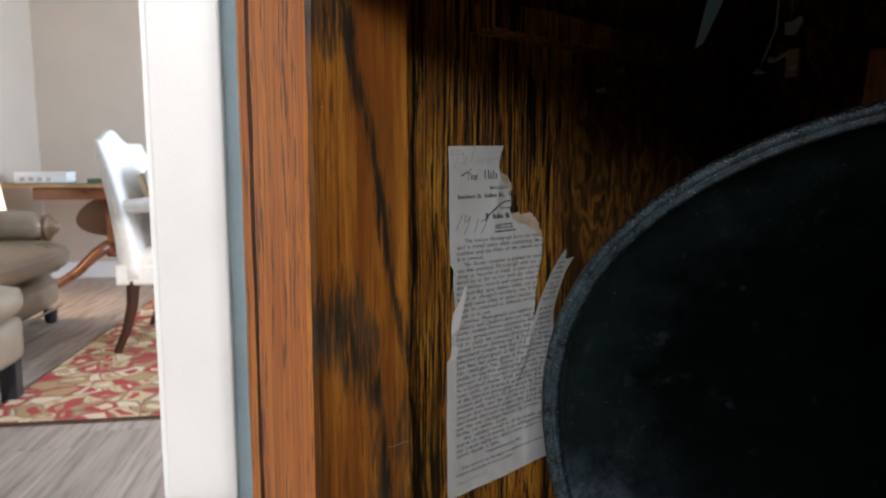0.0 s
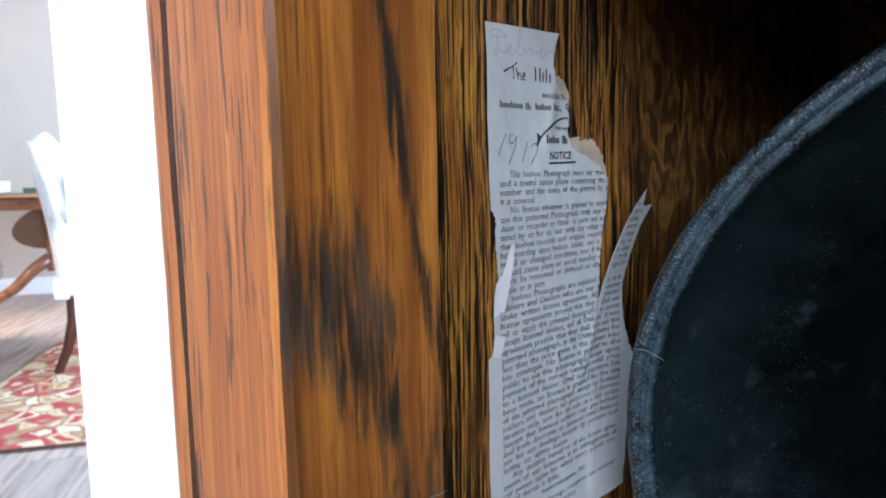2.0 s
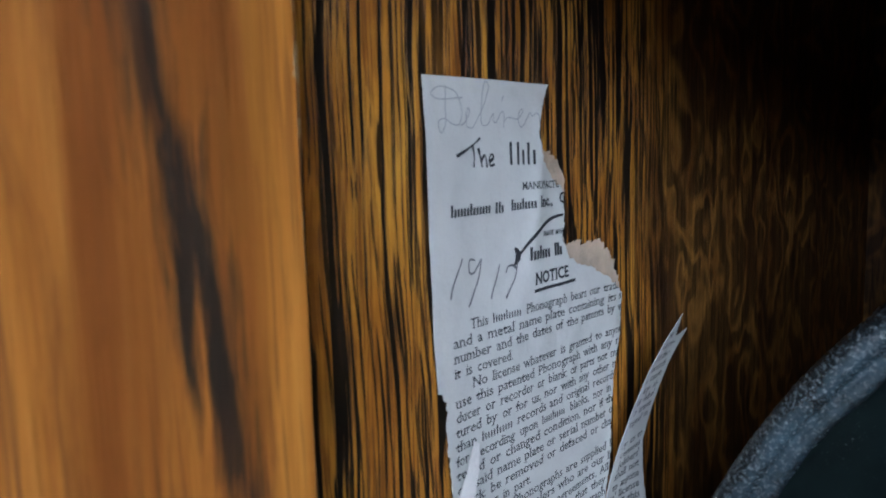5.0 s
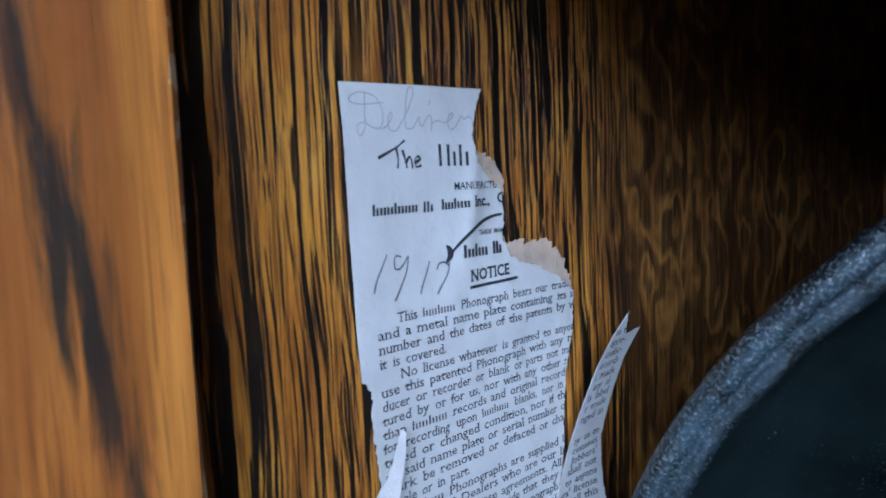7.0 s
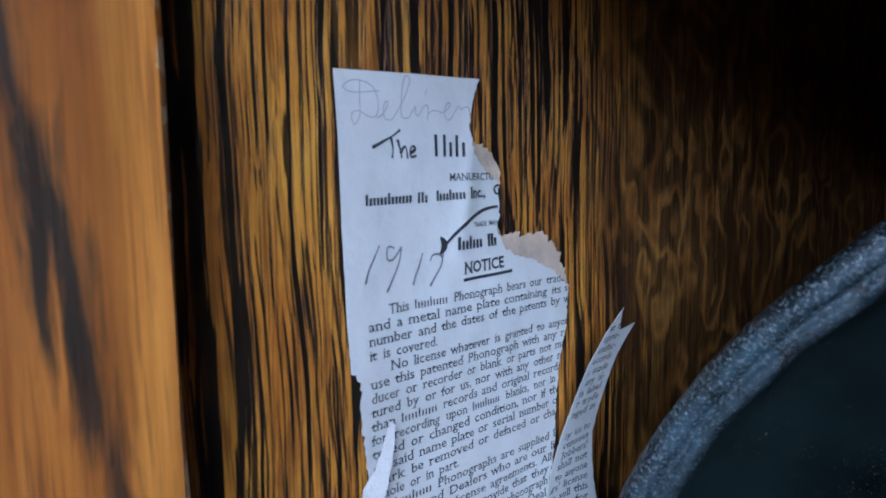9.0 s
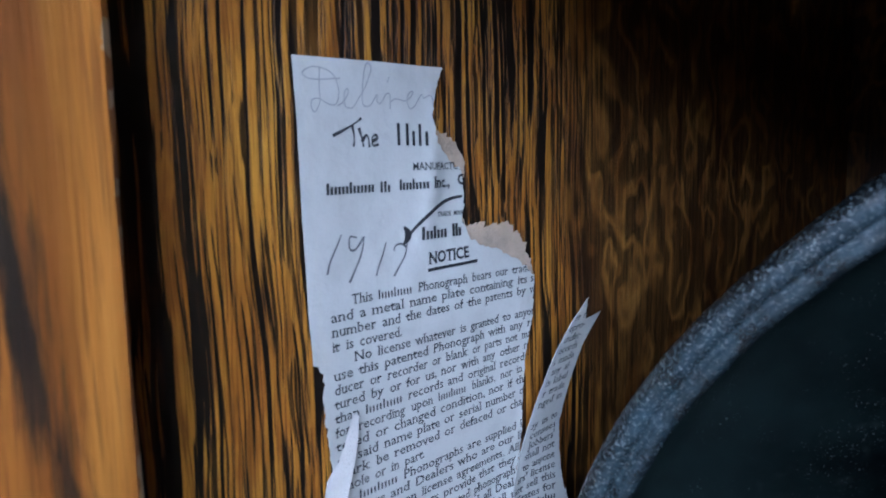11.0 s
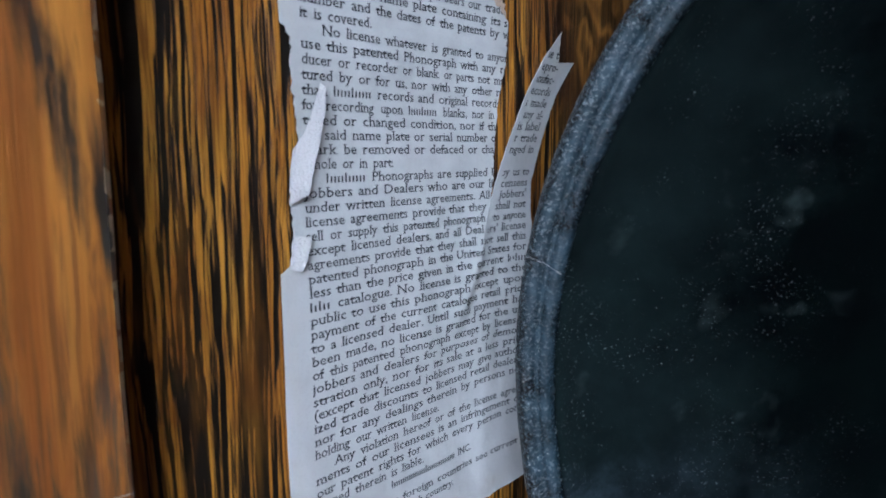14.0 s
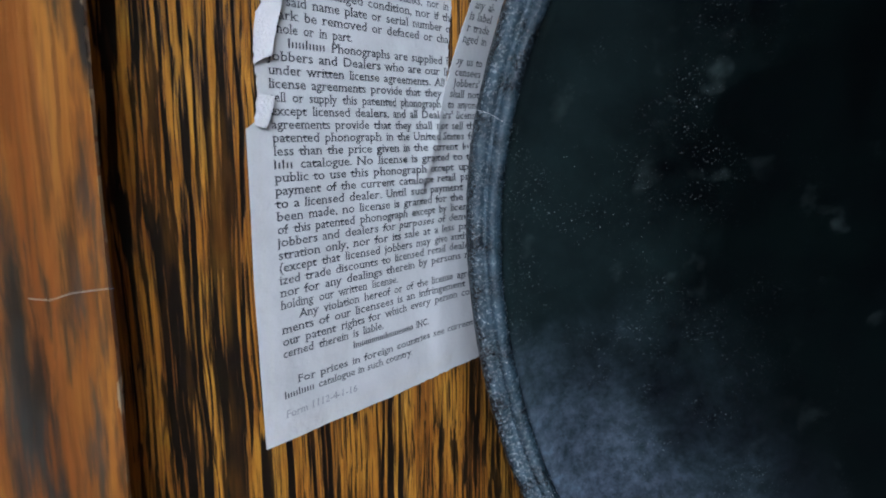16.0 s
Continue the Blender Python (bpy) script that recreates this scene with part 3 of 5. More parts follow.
def tube(points, radii, steps=8):
    """A round bar along points with a radius at each."""
    bm = bmesh.new()
    pts = [Vector(p) for p in points]
    if isinstance(radii, (int, float)):
        radii = [radii] * len(pts)
    rings = []
    for i, p in enumerate(pts):
        d = (pts[min(i + 1, len(pts) - 1)] - pts[max(i - 1, 0)]).normalized()
        a = d.cross(Vector((0.13, 0.31, 0.94)) if abs(d.z) < 0.9 else Vector((1, 0, 0))).normalized()
        b = d.cross(a)
        rings.append([bm.verts.new(p + radii[i] * (a * math.cos(2 * math.pi * k / steps) + b * math.sin(2 * math.pi * k / steps))) for k in range(steps)])
    for r0, r1 in zip(rings, rings[1:]):
        for k in range(steps):
            bm.faces.new((r0[k], r0[(k + 1) % steps], r1[(k + 1) % steps], r1[k]))
    bm.faces.new(rings[0][::-1])
    bm.faces.new(rings[-1])
    bmesh.ops.recalc_face_normals(bm, faces=bm.faces[:])
    return bm


def thing(name, label, category, m=None, group=""):
    ob = new(name)
    ob.empty_display_size = 0.05
    if m is not None:
        ob.matrix_world = m
    return tagged(ob, label, category, group)


def setting(name, bm, material, label, category, m=None):
    ob = part(name, bm, material)
    if m is not None:
        ob.matrix_world = m
    return tagged(ob, label, category, kind="structure")

# ---- the house ----
NEAR_LEFT = -3.0
NEAR_V, FAR_V, LEFT_U, RIGHT_U, BACK_V, CEIL_Z = 0.83, 5.34, -2.25, 2.5, -2.5, 2.5
DOOR_U0, DOOR_U1, DOOR_Z, WALL_T = -1.75, -0.232, 2.08, 0.13


def wall_with_hole(name, u0, u1, v0, v1, hole, axis, material, label):
    """A wall of the house, cut through by one opening (from, to, sill, head) along its run."""
    a0, a1, z0, z1 = hole
    bm = bmesh.new()

    def add(p0, p1, q0, q1):
        b = box(p0, p1, v0, v1, q0, q1) if axis == "u" else box(u0, u1, p0, p1, q0, q1)
        me = bpy.data.meshes.new("piece")
        b.to_mesh(me)
        b.free()
        bm.from_mesh(me)
        bpy.data.meshes.remove(me)

    s0, s1 = (u0, u1) if axis == "u" else (v0, v1)
    add(s0, a0, 0, CEIL_Z)
    add(a1, s1, 0, CEIL_Z)
    add(a0, a1, z1, CEIL_Z)
    if z0 > 0:
        add(a0, a1, 0, z0)
    return setting(name, bm, material, label, "wall", HOUSE)


wall_with_hole("wall_doorway", NEAR_LEFT, RIGHT_U, NEAR_V, NEAR_V + WALL_T, (DOOR_U0, DOOR_U1, 0, DOOR_Z), "u", WALL_BLUE, "pale blue painted wall with a cased opening")
wall_with_hole("wall_window", NEAR_LEFT, RIGHT_U, BACK_V - 0.15, BACK_V, (-2.70, 0.20, 1.40, 2.40), "u", WALL_UNSEEN, "unseen wall with a window, kept dark to cut bounced light")
wall_with_hole("wall_side", RIGHT_U, RIGHT_U + 0.15, NEAR_V, FAR_V + 0.15, (2.4, 4.4, 0.75, 2.25), "v", WALL, "warm grey painted wall with a window")
setting("wall_far", box(LEFT_U, RIGHT_U, FAR_V, FAR_V + 0.15, 0, CEIL_Z), WALL, "plain warm grey painted wall", "wall", HOUSE)
setting("wall_near_left", box(NEAR_LEFT - 0.15, NEAR_LEFT, BACK_V - 0.15, NEAR_V, 0, CEIL_Z), WALL_UNSEEN, "unseen wall, kept dark to cut bounced light", "wall", HOUSE)
setting("wall_near_right", box(1.3, 1.45, BACK_V, NEAR_V, 0, CEIL_Z), WALL_UNSEEN, "unseen wall, kept dark to cut bounced light", "wall", HOUSE)
setting("wall_left", box(LEFT_U - 0.15, LEFT_U, NEAR_V, FAR_V + 0.15, 0, CEIL_Z), WALL, "plain warm grey painted wall", "wall", HOUSE)
setting("ceiling_near", box(NEAR_LEFT - 0.15, RIGHT_U + 0.15, BACK_V - 0.15, NEAR_V + 0.06, CEIL_Z, CEIL_Z + 0.12), WALL_UNSEEN, "unseen ceiling, kept dark to cut bounced light", "ceiling", HOUSE)
setting("ceiling", box(LEFT_U - 0.15, RIGHT_U + 0.15, NEAR_V + 0.06, FAR_V + 0.15, CEIL_Z, CEIL_Z + 0.12), CEIL, "plain white ceiling", "ceiling", HOUSE)
for name, (u0, u1, v0, v1) in {"baseboard": (LEFT_U, RIGHT_U, FAR_V - 0.016, FAR_V), "baseboard_left": (LEFT_U, LEFT_U + 0.016, NEAR_V + WALL_T + 0.02, FAR_V - 0.016)}.items():
    setting(name, box(u0, u1, v0, v1, 0.001, 0.125, 0.004), TRIM, "white painted baseboard", "baseboard", HOUSE)

# casing round the opening, on both faces and inside it
casing = thing("door_casing", "glossy white painted casing round the cased opening", "trim", HOUSE)
casing["kind"] = "structure"
CW = 0.080
for v0, v1 in ((NEAR_V - 0.019, NEAR_V), (NEAR_V + WALL_T, NEAR_V + WALL_T + 0.019)):
    part("casing_leg", box(DOOR_U1 - 0.004, DOOR_U1 + CW, v0, v1, 0.001, DOOR_Z + CW, 0.003), TRIM, casing)
    part("casing_leg", box(DOOR_U0 - CW, DOOR_U0 + 0.004, v0, v1, 0.001, DOOR_Z + CW, 0.003), TRIM, casing)
    part("casing_head", box(DOOR_U0 + 0.005, DOOR_U1 - 0.005, v0, v1, DOOR_Z - 0.004, DOOR_Z + CW, 0.003), TRIM, casing)
part("jamb", box(DOOR_U1 - 0.014, DOOR_U1 - 0.0005, NEAR_V + 0.001, NEAR_V + WALL_T - 0.001, 0.001, DOOR_Z - 0.015), TRIM, casing)
part("jamb", box(DOOR_U0 + 0.0005, DOOR_U0 + 0.014, NEAR_V + 0.001, NEAR_V + WALL_T - 0.001, 0.001, DOOR_Z - 0.015), TRIM, casing)

# windows that let the daylight in
def window(name, m, width, z0, z1):
    w = thing(name, "white framed sash window with clear panes", "window", m)
    w["kind"] = "structure"
    for x in (-width / 2 + 0.03, 0, width / 2 - 0.03):
        part("window_frame", box(x - 0.03, x + 0.03, -0.03, 0.03, z0, z1, 0.004), TRIM, w)
    for z in (z0 + 0.03, z1 - 0.03):
        part("window_frame", box(-width / 2 + 0.061, -0.031, -0.03, 0.03, z - 0.03, z + 0.03, 0.004), TRIM, w)
        part("window_frame", box(0.031, width / 2 - 0.061, -0.03, 0.03, z - 0.03, z + 0.03, 0.004), TRIM, w)
    for x0, x1 in ((-width / 2 + 0.061, -0.031), (0.031, width / 2 - 0.061)):
        part("pane", box(x0, x1, -0.003, 0.003, z0 + 0.061, z1 - 0.061), GLASS, w, "clear glass pane").visible_shadow = False


window("window_1", HOUSE @ pose(-1.25, BACK_V - 0.10, 0), 2.9, 1.40, 2.40)
window("window_2", HOUSE @ pose(RIGHT_U + 0.10, 3.4, 0, 0, 0, 90), 2.0, 0.75, 2.25)

# ---- the phonograph cabinet ----
cabinet = thing("phonograph_cabinet", "antique oak phonograph cabinet, open at the front, with stained posts", "cabinet")
FX0, FX1, FY0, FY1 = -0.3205, -0.2472, 0.1235, 0.1790
PX, BACK_Y, CX = -0.2660, 0.62, -0.030


def post_profile(mirror):
    """The corner post's section: rounded arrises and a bead cut off by a quirk on its face."""
    pts = [(FX1 - 0.0035, FY0), (FX1 - 0.0012, FY0 + 0.0008), (FX1, FY0 + 0.0030), (FX1, FY1 - 0.0012), (FX1 - 0.0012, FY1), (FX0 + 0.001, FY1), (FX0, FY1 - 0.002)]
    pts += [(FX0, FY0 + 0.0035), (FX0 + 0.0012, FY0 + 0.0012), (FX0 + 0.0060, FY0 + 0.0000), (FX0 + 0.0130, FY0 + 0.0006), (FX0 + 0.0146, FY0 + 0.0060), (FX0 + 0.0166, FY0 + 0.0060), (FX0 + 0.0176, FY0 + 0.0006), (FX0 + 0.0192, FY0)]
    return [(2 * CX - x, y) for x, y in pts] if mirror else pts


def post(mirror):
    """A post with faintly worn, wandering arrises."""
    pts = post_profile(mirror)
    bm = bmesh.new()
    rows = []
    steps = 120
    for k in range(steps + 1):
        z = 0.02 + 1.18 * k / steps
        ring = []
        for i, (x, y) in enumerate(pts):
            w = 0.00035 * noise.noise(Vector((i * 1.7, z * 38, 3.1 if mirror else 0.4)))
            ring.append(bm.verts.new((x + w, y + w, z)))
        rows.append(ring)
    n = len(pts)
    for a, b in zip(rows, rows[1:]):
        for i in range(n):
            bm.faces.new((a[i], a[(i + 1) % n], b[(i + 1) % n], b[i]))
    bm.faces.new(rows[0][::-1])
    bm.faces.new(rows[-1])
    bmesh.ops.recalc_face_normals(bm, faces=bm.faces[:])
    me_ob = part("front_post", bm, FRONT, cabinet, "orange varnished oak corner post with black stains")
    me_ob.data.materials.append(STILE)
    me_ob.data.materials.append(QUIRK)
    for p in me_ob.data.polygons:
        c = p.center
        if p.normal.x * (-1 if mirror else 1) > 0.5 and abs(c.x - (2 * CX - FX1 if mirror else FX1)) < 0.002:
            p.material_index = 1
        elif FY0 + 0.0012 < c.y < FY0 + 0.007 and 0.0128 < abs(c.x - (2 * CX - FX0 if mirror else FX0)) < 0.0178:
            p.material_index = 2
    return me_ob


def wainscot(x, facing):
    """A side panel as a finely divided board, very slightly uneven."""
    bm = bmesh.new()
    nz, ny = 60, 30
    y0, y1 = FY1 - 0.0, BACK_Y
    grid = []
    for i in range(nz + 1):
        grid.append([])
        for j in range(ny + 1):
            y, z = y0 + (y1 - y0) * j / ny, 0.05 + 1.13 * i / nz
            grid[-1].append(bm.verts.new((x + 0.0003 * noise.noise(Vector((y * 30, z * 6, facing))), y, z)))
    for i in range(nz):
        for j in range(ny):
            q = (grid[i][j], grid[i][j + 1], grid[i + 1][j + 1], grid[i + 1][j])
            bm.faces.new(q)
    ret = bmesh.ops.extrude_face_region(bm, geom=bm.faces[:])
    bmesh.ops.translate(bm, verts=[g for g in ret["geom"] if isinstance(g, bmesh.types.BMVert)], vec=(-facing * 0.019, 0, 0))
    bmesh.ops.recalc_face_normals(bm, faces=bm.faces[:])
    return part("side_panel", bm, PANEL, cabinet, "dark oak panel with strong black grain")


post(False)
post(True)
wainscot(PX, 1)
wainscot(2 * CX - PX, -1)
part("back_board", box(PX - 0.019, 2 * CX - PX + 0.019, BACK_Y + 0.0005, BACK_Y + 0.012, 0.05, 1.18, 0.001), PANEL, cabinet)
part("bottom_board", box(PX + 0.0005, 2 * CX - PX - 0.0005, FY0 + 0.02, BACK_Y - 0.0005, 0.46, 0.48, 0.001), PANEL, cabinet)
part("motor_board", box(PX + 0.0005, 2 * CX - PX - 0.0005, FY0 + 0.02, BACK_Y - 0.0005, 1.02, 1.04, 0.001), PANEL, cabinet)
# this rail stays out of view, set low to shade the upper panel
part("unseen_top_rail", box(FX1 + 0.0005, 2 * CX - FX1 - 0.0005, FY0 + 0.003, FY0 + 0.0195, 0.934, 1.19, 0.002), FRONT, cabinet)
part("bottom_rail", box(FX1 + 0.0005, 2 * CX - FX1 - 0.0005, FY0 + 0.003, FY0 + 0.0195, 0.30, 0.4795, 0.002), FRONT, cabinet)
part("top_board", box(FX0 - 0.012, 2 * CX - FX0 + 0.012, FY0 - 0.012, BACK_Y + 0.02, 1.201, 1.225, 0.006), FRONT, cabinet)
part("cleat", box(PX + 0.0006, PX + 0.020, 0.235, 0.42, 0.924, 0.940, 0.0015), PANEL, cabinet, "rough oak cleat under the motor")

# ---- the horn: an oval mouth that narrows to a round throat ----
HC = Vector((-0.0222, 0.3168, 0.7137))
HA, HR, HT, SQUARE = 0.2199, 0.1743, 0.036, 2.177
YAW, PITCH, LEAN = -0.2342, 0.0745, 0.1323
hn = Vector((math.sin(YAW) * math.cos(PITCH), math.cos(YAW) * math.cos(PITCH), math.sin(PITCH)))
across = Vector((math.cos(YAW), -math.sin(YAW), 0))
upward = across.cross(hn)
side = across * math.cos(LEAN) + upward * math.sin(LEAN)
down = across * math.sin(LEAN) - upward * math.cos(LEAN)
horn_m = Matrix(((side.x, down.x, hn.x, HC.x), (side.y, down.y, hn.y, HC.y), (side.z, down.z, hn.z, HC.z), (0, 0, 0, 1)))
horn = thing("phonograph_horn", "black japanned phonograph horn, dusty, with a thick rolled rim", "horn", horn_m)


def oval_out(bm):
    """Spreads a round turning to the oval of the mouth, less and less towards the throat."""
    for v in bm.verts:
        r = math.hypot(v.co.x, v.co.y)
        if r < 1e-6:
            continue
        d = HR - r
        t = max(0.0, d / (HR - HT))
        wide = HA - d - min(1.0, t) ** 2 * (HA - HR)
        c, n = abs(v.co.x) / r, abs(v.co.y) / r
        full = (c ** SQUARE + n ** SQUARE) ** (-1 / SQUARE)
        full = 1 + (full - 1) * max(0.0, 1 - 1.6 * t)
        v.co.x *= wide / r * full
        v.co.y *= full
    return bm


def horn_bell():
    inner = [(0.0084, 0.0062), (0.0104, 0.0108), (0.0130, 0.0164), (0.0186, 0.0212), (0.030, 0.0280), (0.045, 0.0380), (0.060, 0.0500), (0.078, 0.0660), (0.096, 0.0870), (0.112, 0.1120), (0.125, 0.1450), (0.1345, 0.1850), (0.1398, 0.2450)]
    inner = [(HR - d, h) for d, h in inner]
    outer = [(r + 0.0022, h + 0.0012) for r, h in inner[::-1]]
    return oval_out(lathe(inner + outer, 160, closed=True))


def horn_rim():
    """The rolled rim: a fat outer bead, a shallow quirk and a thinner inner bead."""
    outer = [(HR - 0.0030 + 0.0030 * math.cos(a), 0.0040 + 0.0038 * math.sin(a)) for a in [math.radians(d) for d in range(120, -161, -20)]]
    inner = [(HR - 0.0076 + 0.0020 * math.cos(a), 0.0044 + 0.0026 * math.sin(a)) for a in [math.radians(d) for d in range(-60, -221, -20)]]
    bm = oval_out(lathe(outer + inner + [(HR - 0.0066, 0.0080)], 420, closed=True))
    for v in bm.verts:
        w = noise.noise(v.co * 55) * 0.00045 + noise.noise(v.co * 260) * 0.00028 + max(0, noise.noise(v.co * 480)) * 0.0003
        v.co += Vector((v.co.x, v.co.y, 0)).normalized() * w + Vector((0, 0, w))
    return bm


smooth(part("bell", horn_bell(), HORN, horn))
smooth(part("rim", horn_rim(), RIM, horn, "gritty rolled black rim"))
smooth(part("neck", lathe([(0.0385, 0.2440), (0.0390, 0.2500), (0.0390, 0.2850), (0.0, 0.2855)], 32, front=False), HORN, horn))

# ---- small works seen in the dark behind the horn ----
# pale blue strip in place of a gap at the back with daylight behind
lever = thing("steel_lever", "pale blue strip standing in for daylight in a gap", "lever", pose(-0.247, 0.443, 0.937))
part("gap_strip", prism([(0.0, 0.0), (0.006, 0.004), (0.040, 0.085), (0.018, 0.085)], -0.001, 0.001, pose(0, 0, 0, 90, 0, 20), 0.0003), GAP_BLUE, lever)
works = thing("motor_bracket", "small nickel bracket with a bent wire on the motor board", "bracket", pose(-0.19, 0.465, 0.930))
plate = part("plate", box(-0.001, 0.008, -0.002, 0.002, -0.017, 0.002, 0.001), BRASS, works, "brassy green angle plate")
part("screw", lathe([(0.0022, 0), (0.0024, 0.0006), (0.0012, 0.0012)], 10, pose(0.005, -0.0022, -0.011, 90, 0, 0)), STEEL, plate)
part("tab", prism([(-0.003, 0.012), (0.004, 0.011), (0.009, 0.020), (0.007, 0.0235), (0.001, 0.020), (-0.003, 0.0205)], -0.0012, 0.0012, pose(0, 0, 0, 90, 0, 0), 0.0004), STEEL, works, "bent nickel tab")
part("wire", tube([(-0.022, 0, -0.008), (-0.019, 0, -0.0105), (-0.0165, 0, -0.003), (-0.0105, 0, 0.013), (-0.009, 0, 0.018), (-0.0085, 0, 0.05), (-0.008, 0, 0.09)], 0.0009, 6), STEEL, works)
part("wire", tube([(0.001, 0, 0.026), (0.0005, 0, 0.05), (0.0, 0, 0.09)], 0.0008, 6), BRASS, works)
part("arm", tube([(-0.012, 0, -0.0035), (-0.009, -0.001, -0.0045), (-0.006, 0, -0.0035), (-0.003, -0.001, -0.0015), (0.002, 0, -0.0010)], [0.0026, 0.0016, 0.0012, 0.0016, 0.0014], 8), STEEL, works)
part("foot", lathe([(0.004, 0), (0.0045, 0.001), (0.002, 0.0022)], 12, pose(-0.0185, -0.001, -0.0125)), STEEL, works)
pin = thing("steel_pin", "small steel pin standing out of the oak panel", "pin", pose(PX + 0.0005, 0.372, 0.917, 0, 90, 0))
part("shank", lathe([(0.0012, 0), (0.0014, 0.004), (0.0020, 0.0045), (0.0020, 0.006), (0.0008, 0.0066)], 10), BRASS, pin)
pin_low = copy_thing(pin, pose(PX + 0.0005, 0.352, 0.902, 0, 90, 0))
brace = thing("wooden_brace", "orange oak brace at the back of the compartment", "brace", pose(-0.110, 0.535, 0.88, 0, 4, 0))
part("block", box(-0.029, 0.029, -0.085, 0.0845, -0.06, 0.042, 0.002), FRONT, brace)

from mathutils.geometry import delaunay_2d_cdt

# ---- the printed notice pasted on the side panel (outlines in millimetres: along the wall, height) ----
notice = thing("paper_notice", "torn white printed paper notice pasted on the oak panel", "paper label")
SHEET = [(220, 862.5), (242, 863.2), (263, 863.6), (260.6, 858), (259.2, 852), (260.6, 845), (263.2, 842.6), (266.2, 840), (269.4, 838), (270.2, 831), (269.6, 824.5), (272, 820.4), (276, 817.6), (283, 816.2), (288, 813.6), (292, 812), (296, 808.6), (299.6, 806.5), (299, 795), (295.6, 782), (293.8, 768), (292, 753), (286.6, 737.2), (298, 736.8), (310, 736.5), (315.4, 725), (314.6, 698), (315.6, 659.4), (270, 657.6), (220.4, 656.8), (219.4, 700), (219.4, 741), (222, 742.6), (223.4, 750), (223, 757), (225.4, 770), (224, 785), (224.2, 793.4), (221.6, 796), (221, 817), (220.4, 840)]
STRIP = [(287.6, 732.6), (286.8, 737.4), (289.6, 755), (291, 764), (292.8, 774), (294.6, 785), (298, 795), (302, 801.6), (304.4, 796.6), (306.0, 793.8), (314.6, 794.6), (310.8, 785), (310, 769), (309.2, 756), (309.6, 745), (310, 736.7), (309.4, 732.8)]


def in_outline(y, z, poly):
    hit, n = False, len(poly)
    for i in range(n):
        (y0, z0), (y1, z1) = poly[i], poly[(i + 1) % n]
        if (z0 > z) != (z1 > z) and y < (y1 - y0) * (z - z0) / (z1 - z0) + y0:
            hit = not hit
    return hit


def ragged(poly, amount, step=1.1):
    """The outline with a fine uneven tear."""
    out = []
    for i, (y0, z0) in enumerate(poly):
        y1, z1 = poly[(i + 1) % len(poly)]
        d = math.hypot(y1 - y0, z1 - z0)
        n = max(1, int(d / step))
        straight = abs(z0 - z1) < 1.0 and d > 10 or abs(y0 - y1) < 1.2 and d > 18
        for k in range(n):
            a = k / n
            y, z = y0 + (y1 - y0) * a, z0 + (z1 - z0) * a
            w = (0.06 if straight else amount) * noise.noise(Vector((y * 0.9, z * 0.9, 2.0))) if k else 0
            out.append((y + w * 1.0, z + w * 0.8))
    return out


def lift_sheet(y, z):
    """How far the pasted sheet stands off the wood, in metres."""
    p = Vector((y * 0.055, z * 0.035, 1.0))
    w = 0.00085 + 0.00062 * noise.noise(p) + 0.00034 * noise.noise(p * 2.3 + Vector((0, 0, 5))) + 0.00007 * noise.noise(p * 6)
    crease = (y - 285.3) - (z - 734) * 0.45
    if 712 < z < 750 and 262 < y < 300:
        w += 0.0014 * math.exp(-(crease / (2.4 if crease > 0 else 6.5)) ** 2) * max(0.0, 1 - ((z - 731) / 18) ** 2)
    if y > 296 and z < 745:
        w += 0.00026 * (y - 296) * max(0.0, min(1.0, (z - 665) / 50))
    w += 0.0008 * math.exp(-((y - 258 - (z - 835) * 0.16) / 3.6) ** 2 - ((z - 836) / 20) ** 2)
    return max(0.0003, w)


def lift_strip(y, z):
    a = max(0.0, (z - 736.5) / 65.0)
    return lift_sheet(y, min(z, 737)) * (1 - min(1, a * 3)) + 0.0180 * a ** 1.7 + 0.0006 * min(1, a * 3) - 0.00008 * (y - 302) * min(1.0, 2.2 * a)


def sheet_mesh(poly, lift, off=0.0, grid=3.0, thick=0.00016):
    ys, zs = [p[0] for p in poly], [p[1] for p in poly]
    pts = [Vector(p) for p in poly]
    n = len(pts)
    y = min(ys) + grid * 0.5
    while y < max(ys):
        z = min(zs) + grid * 0.5
        while z < max(zs):
            if in_outline(y, z, poly):
                pts.append(Vector((y, z)))
            z += grid
        y += grid
    got = delaunay_2d_cdt(pts, [], [list(range(n))], 1, 1e-5)
    bm = bmesh.new()
    made = [bm.verts.new((0, p.x, p.y)) for p in got[0]]
    for tri in got[2]:
        bm.faces.new([made[i] for i in tri])
    for v in bm.verts:
        y, z = v.co.y, v.co.z
        v.co = Vector((PX + lift(y, z) + off, y / 1000, z / 1000))
    ret = bmesh.ops.extrude_face_region(bm, geom=bm.faces[:])
    bmesh.ops.translate(bm, verts=[g for g in ret["geom"] if isinstance(g, bmesh.types.BMVert)], vec=(-thick, 0, 0))
    bmesh.ops.recalc_face_normals(bm, faces=bm.faces[:])
    for e in bm.edges:
        if len(e.link_faces) != 2 or e.calc_face_angle(0.0) > 0.6:
            e.smooth = False
    return bm


smooth(part("sheet", sheet_mesh(ragged(SHEET, 0.9), lift_sheet, grid=1.3), PAPER, notice))
smooth(part("torn_strip", sheet_mesh(ragged(STRIP, 0.5), lift_strip, 0.00012), PAPER, notice, "strip of paper torn loose and curling off the wall"))


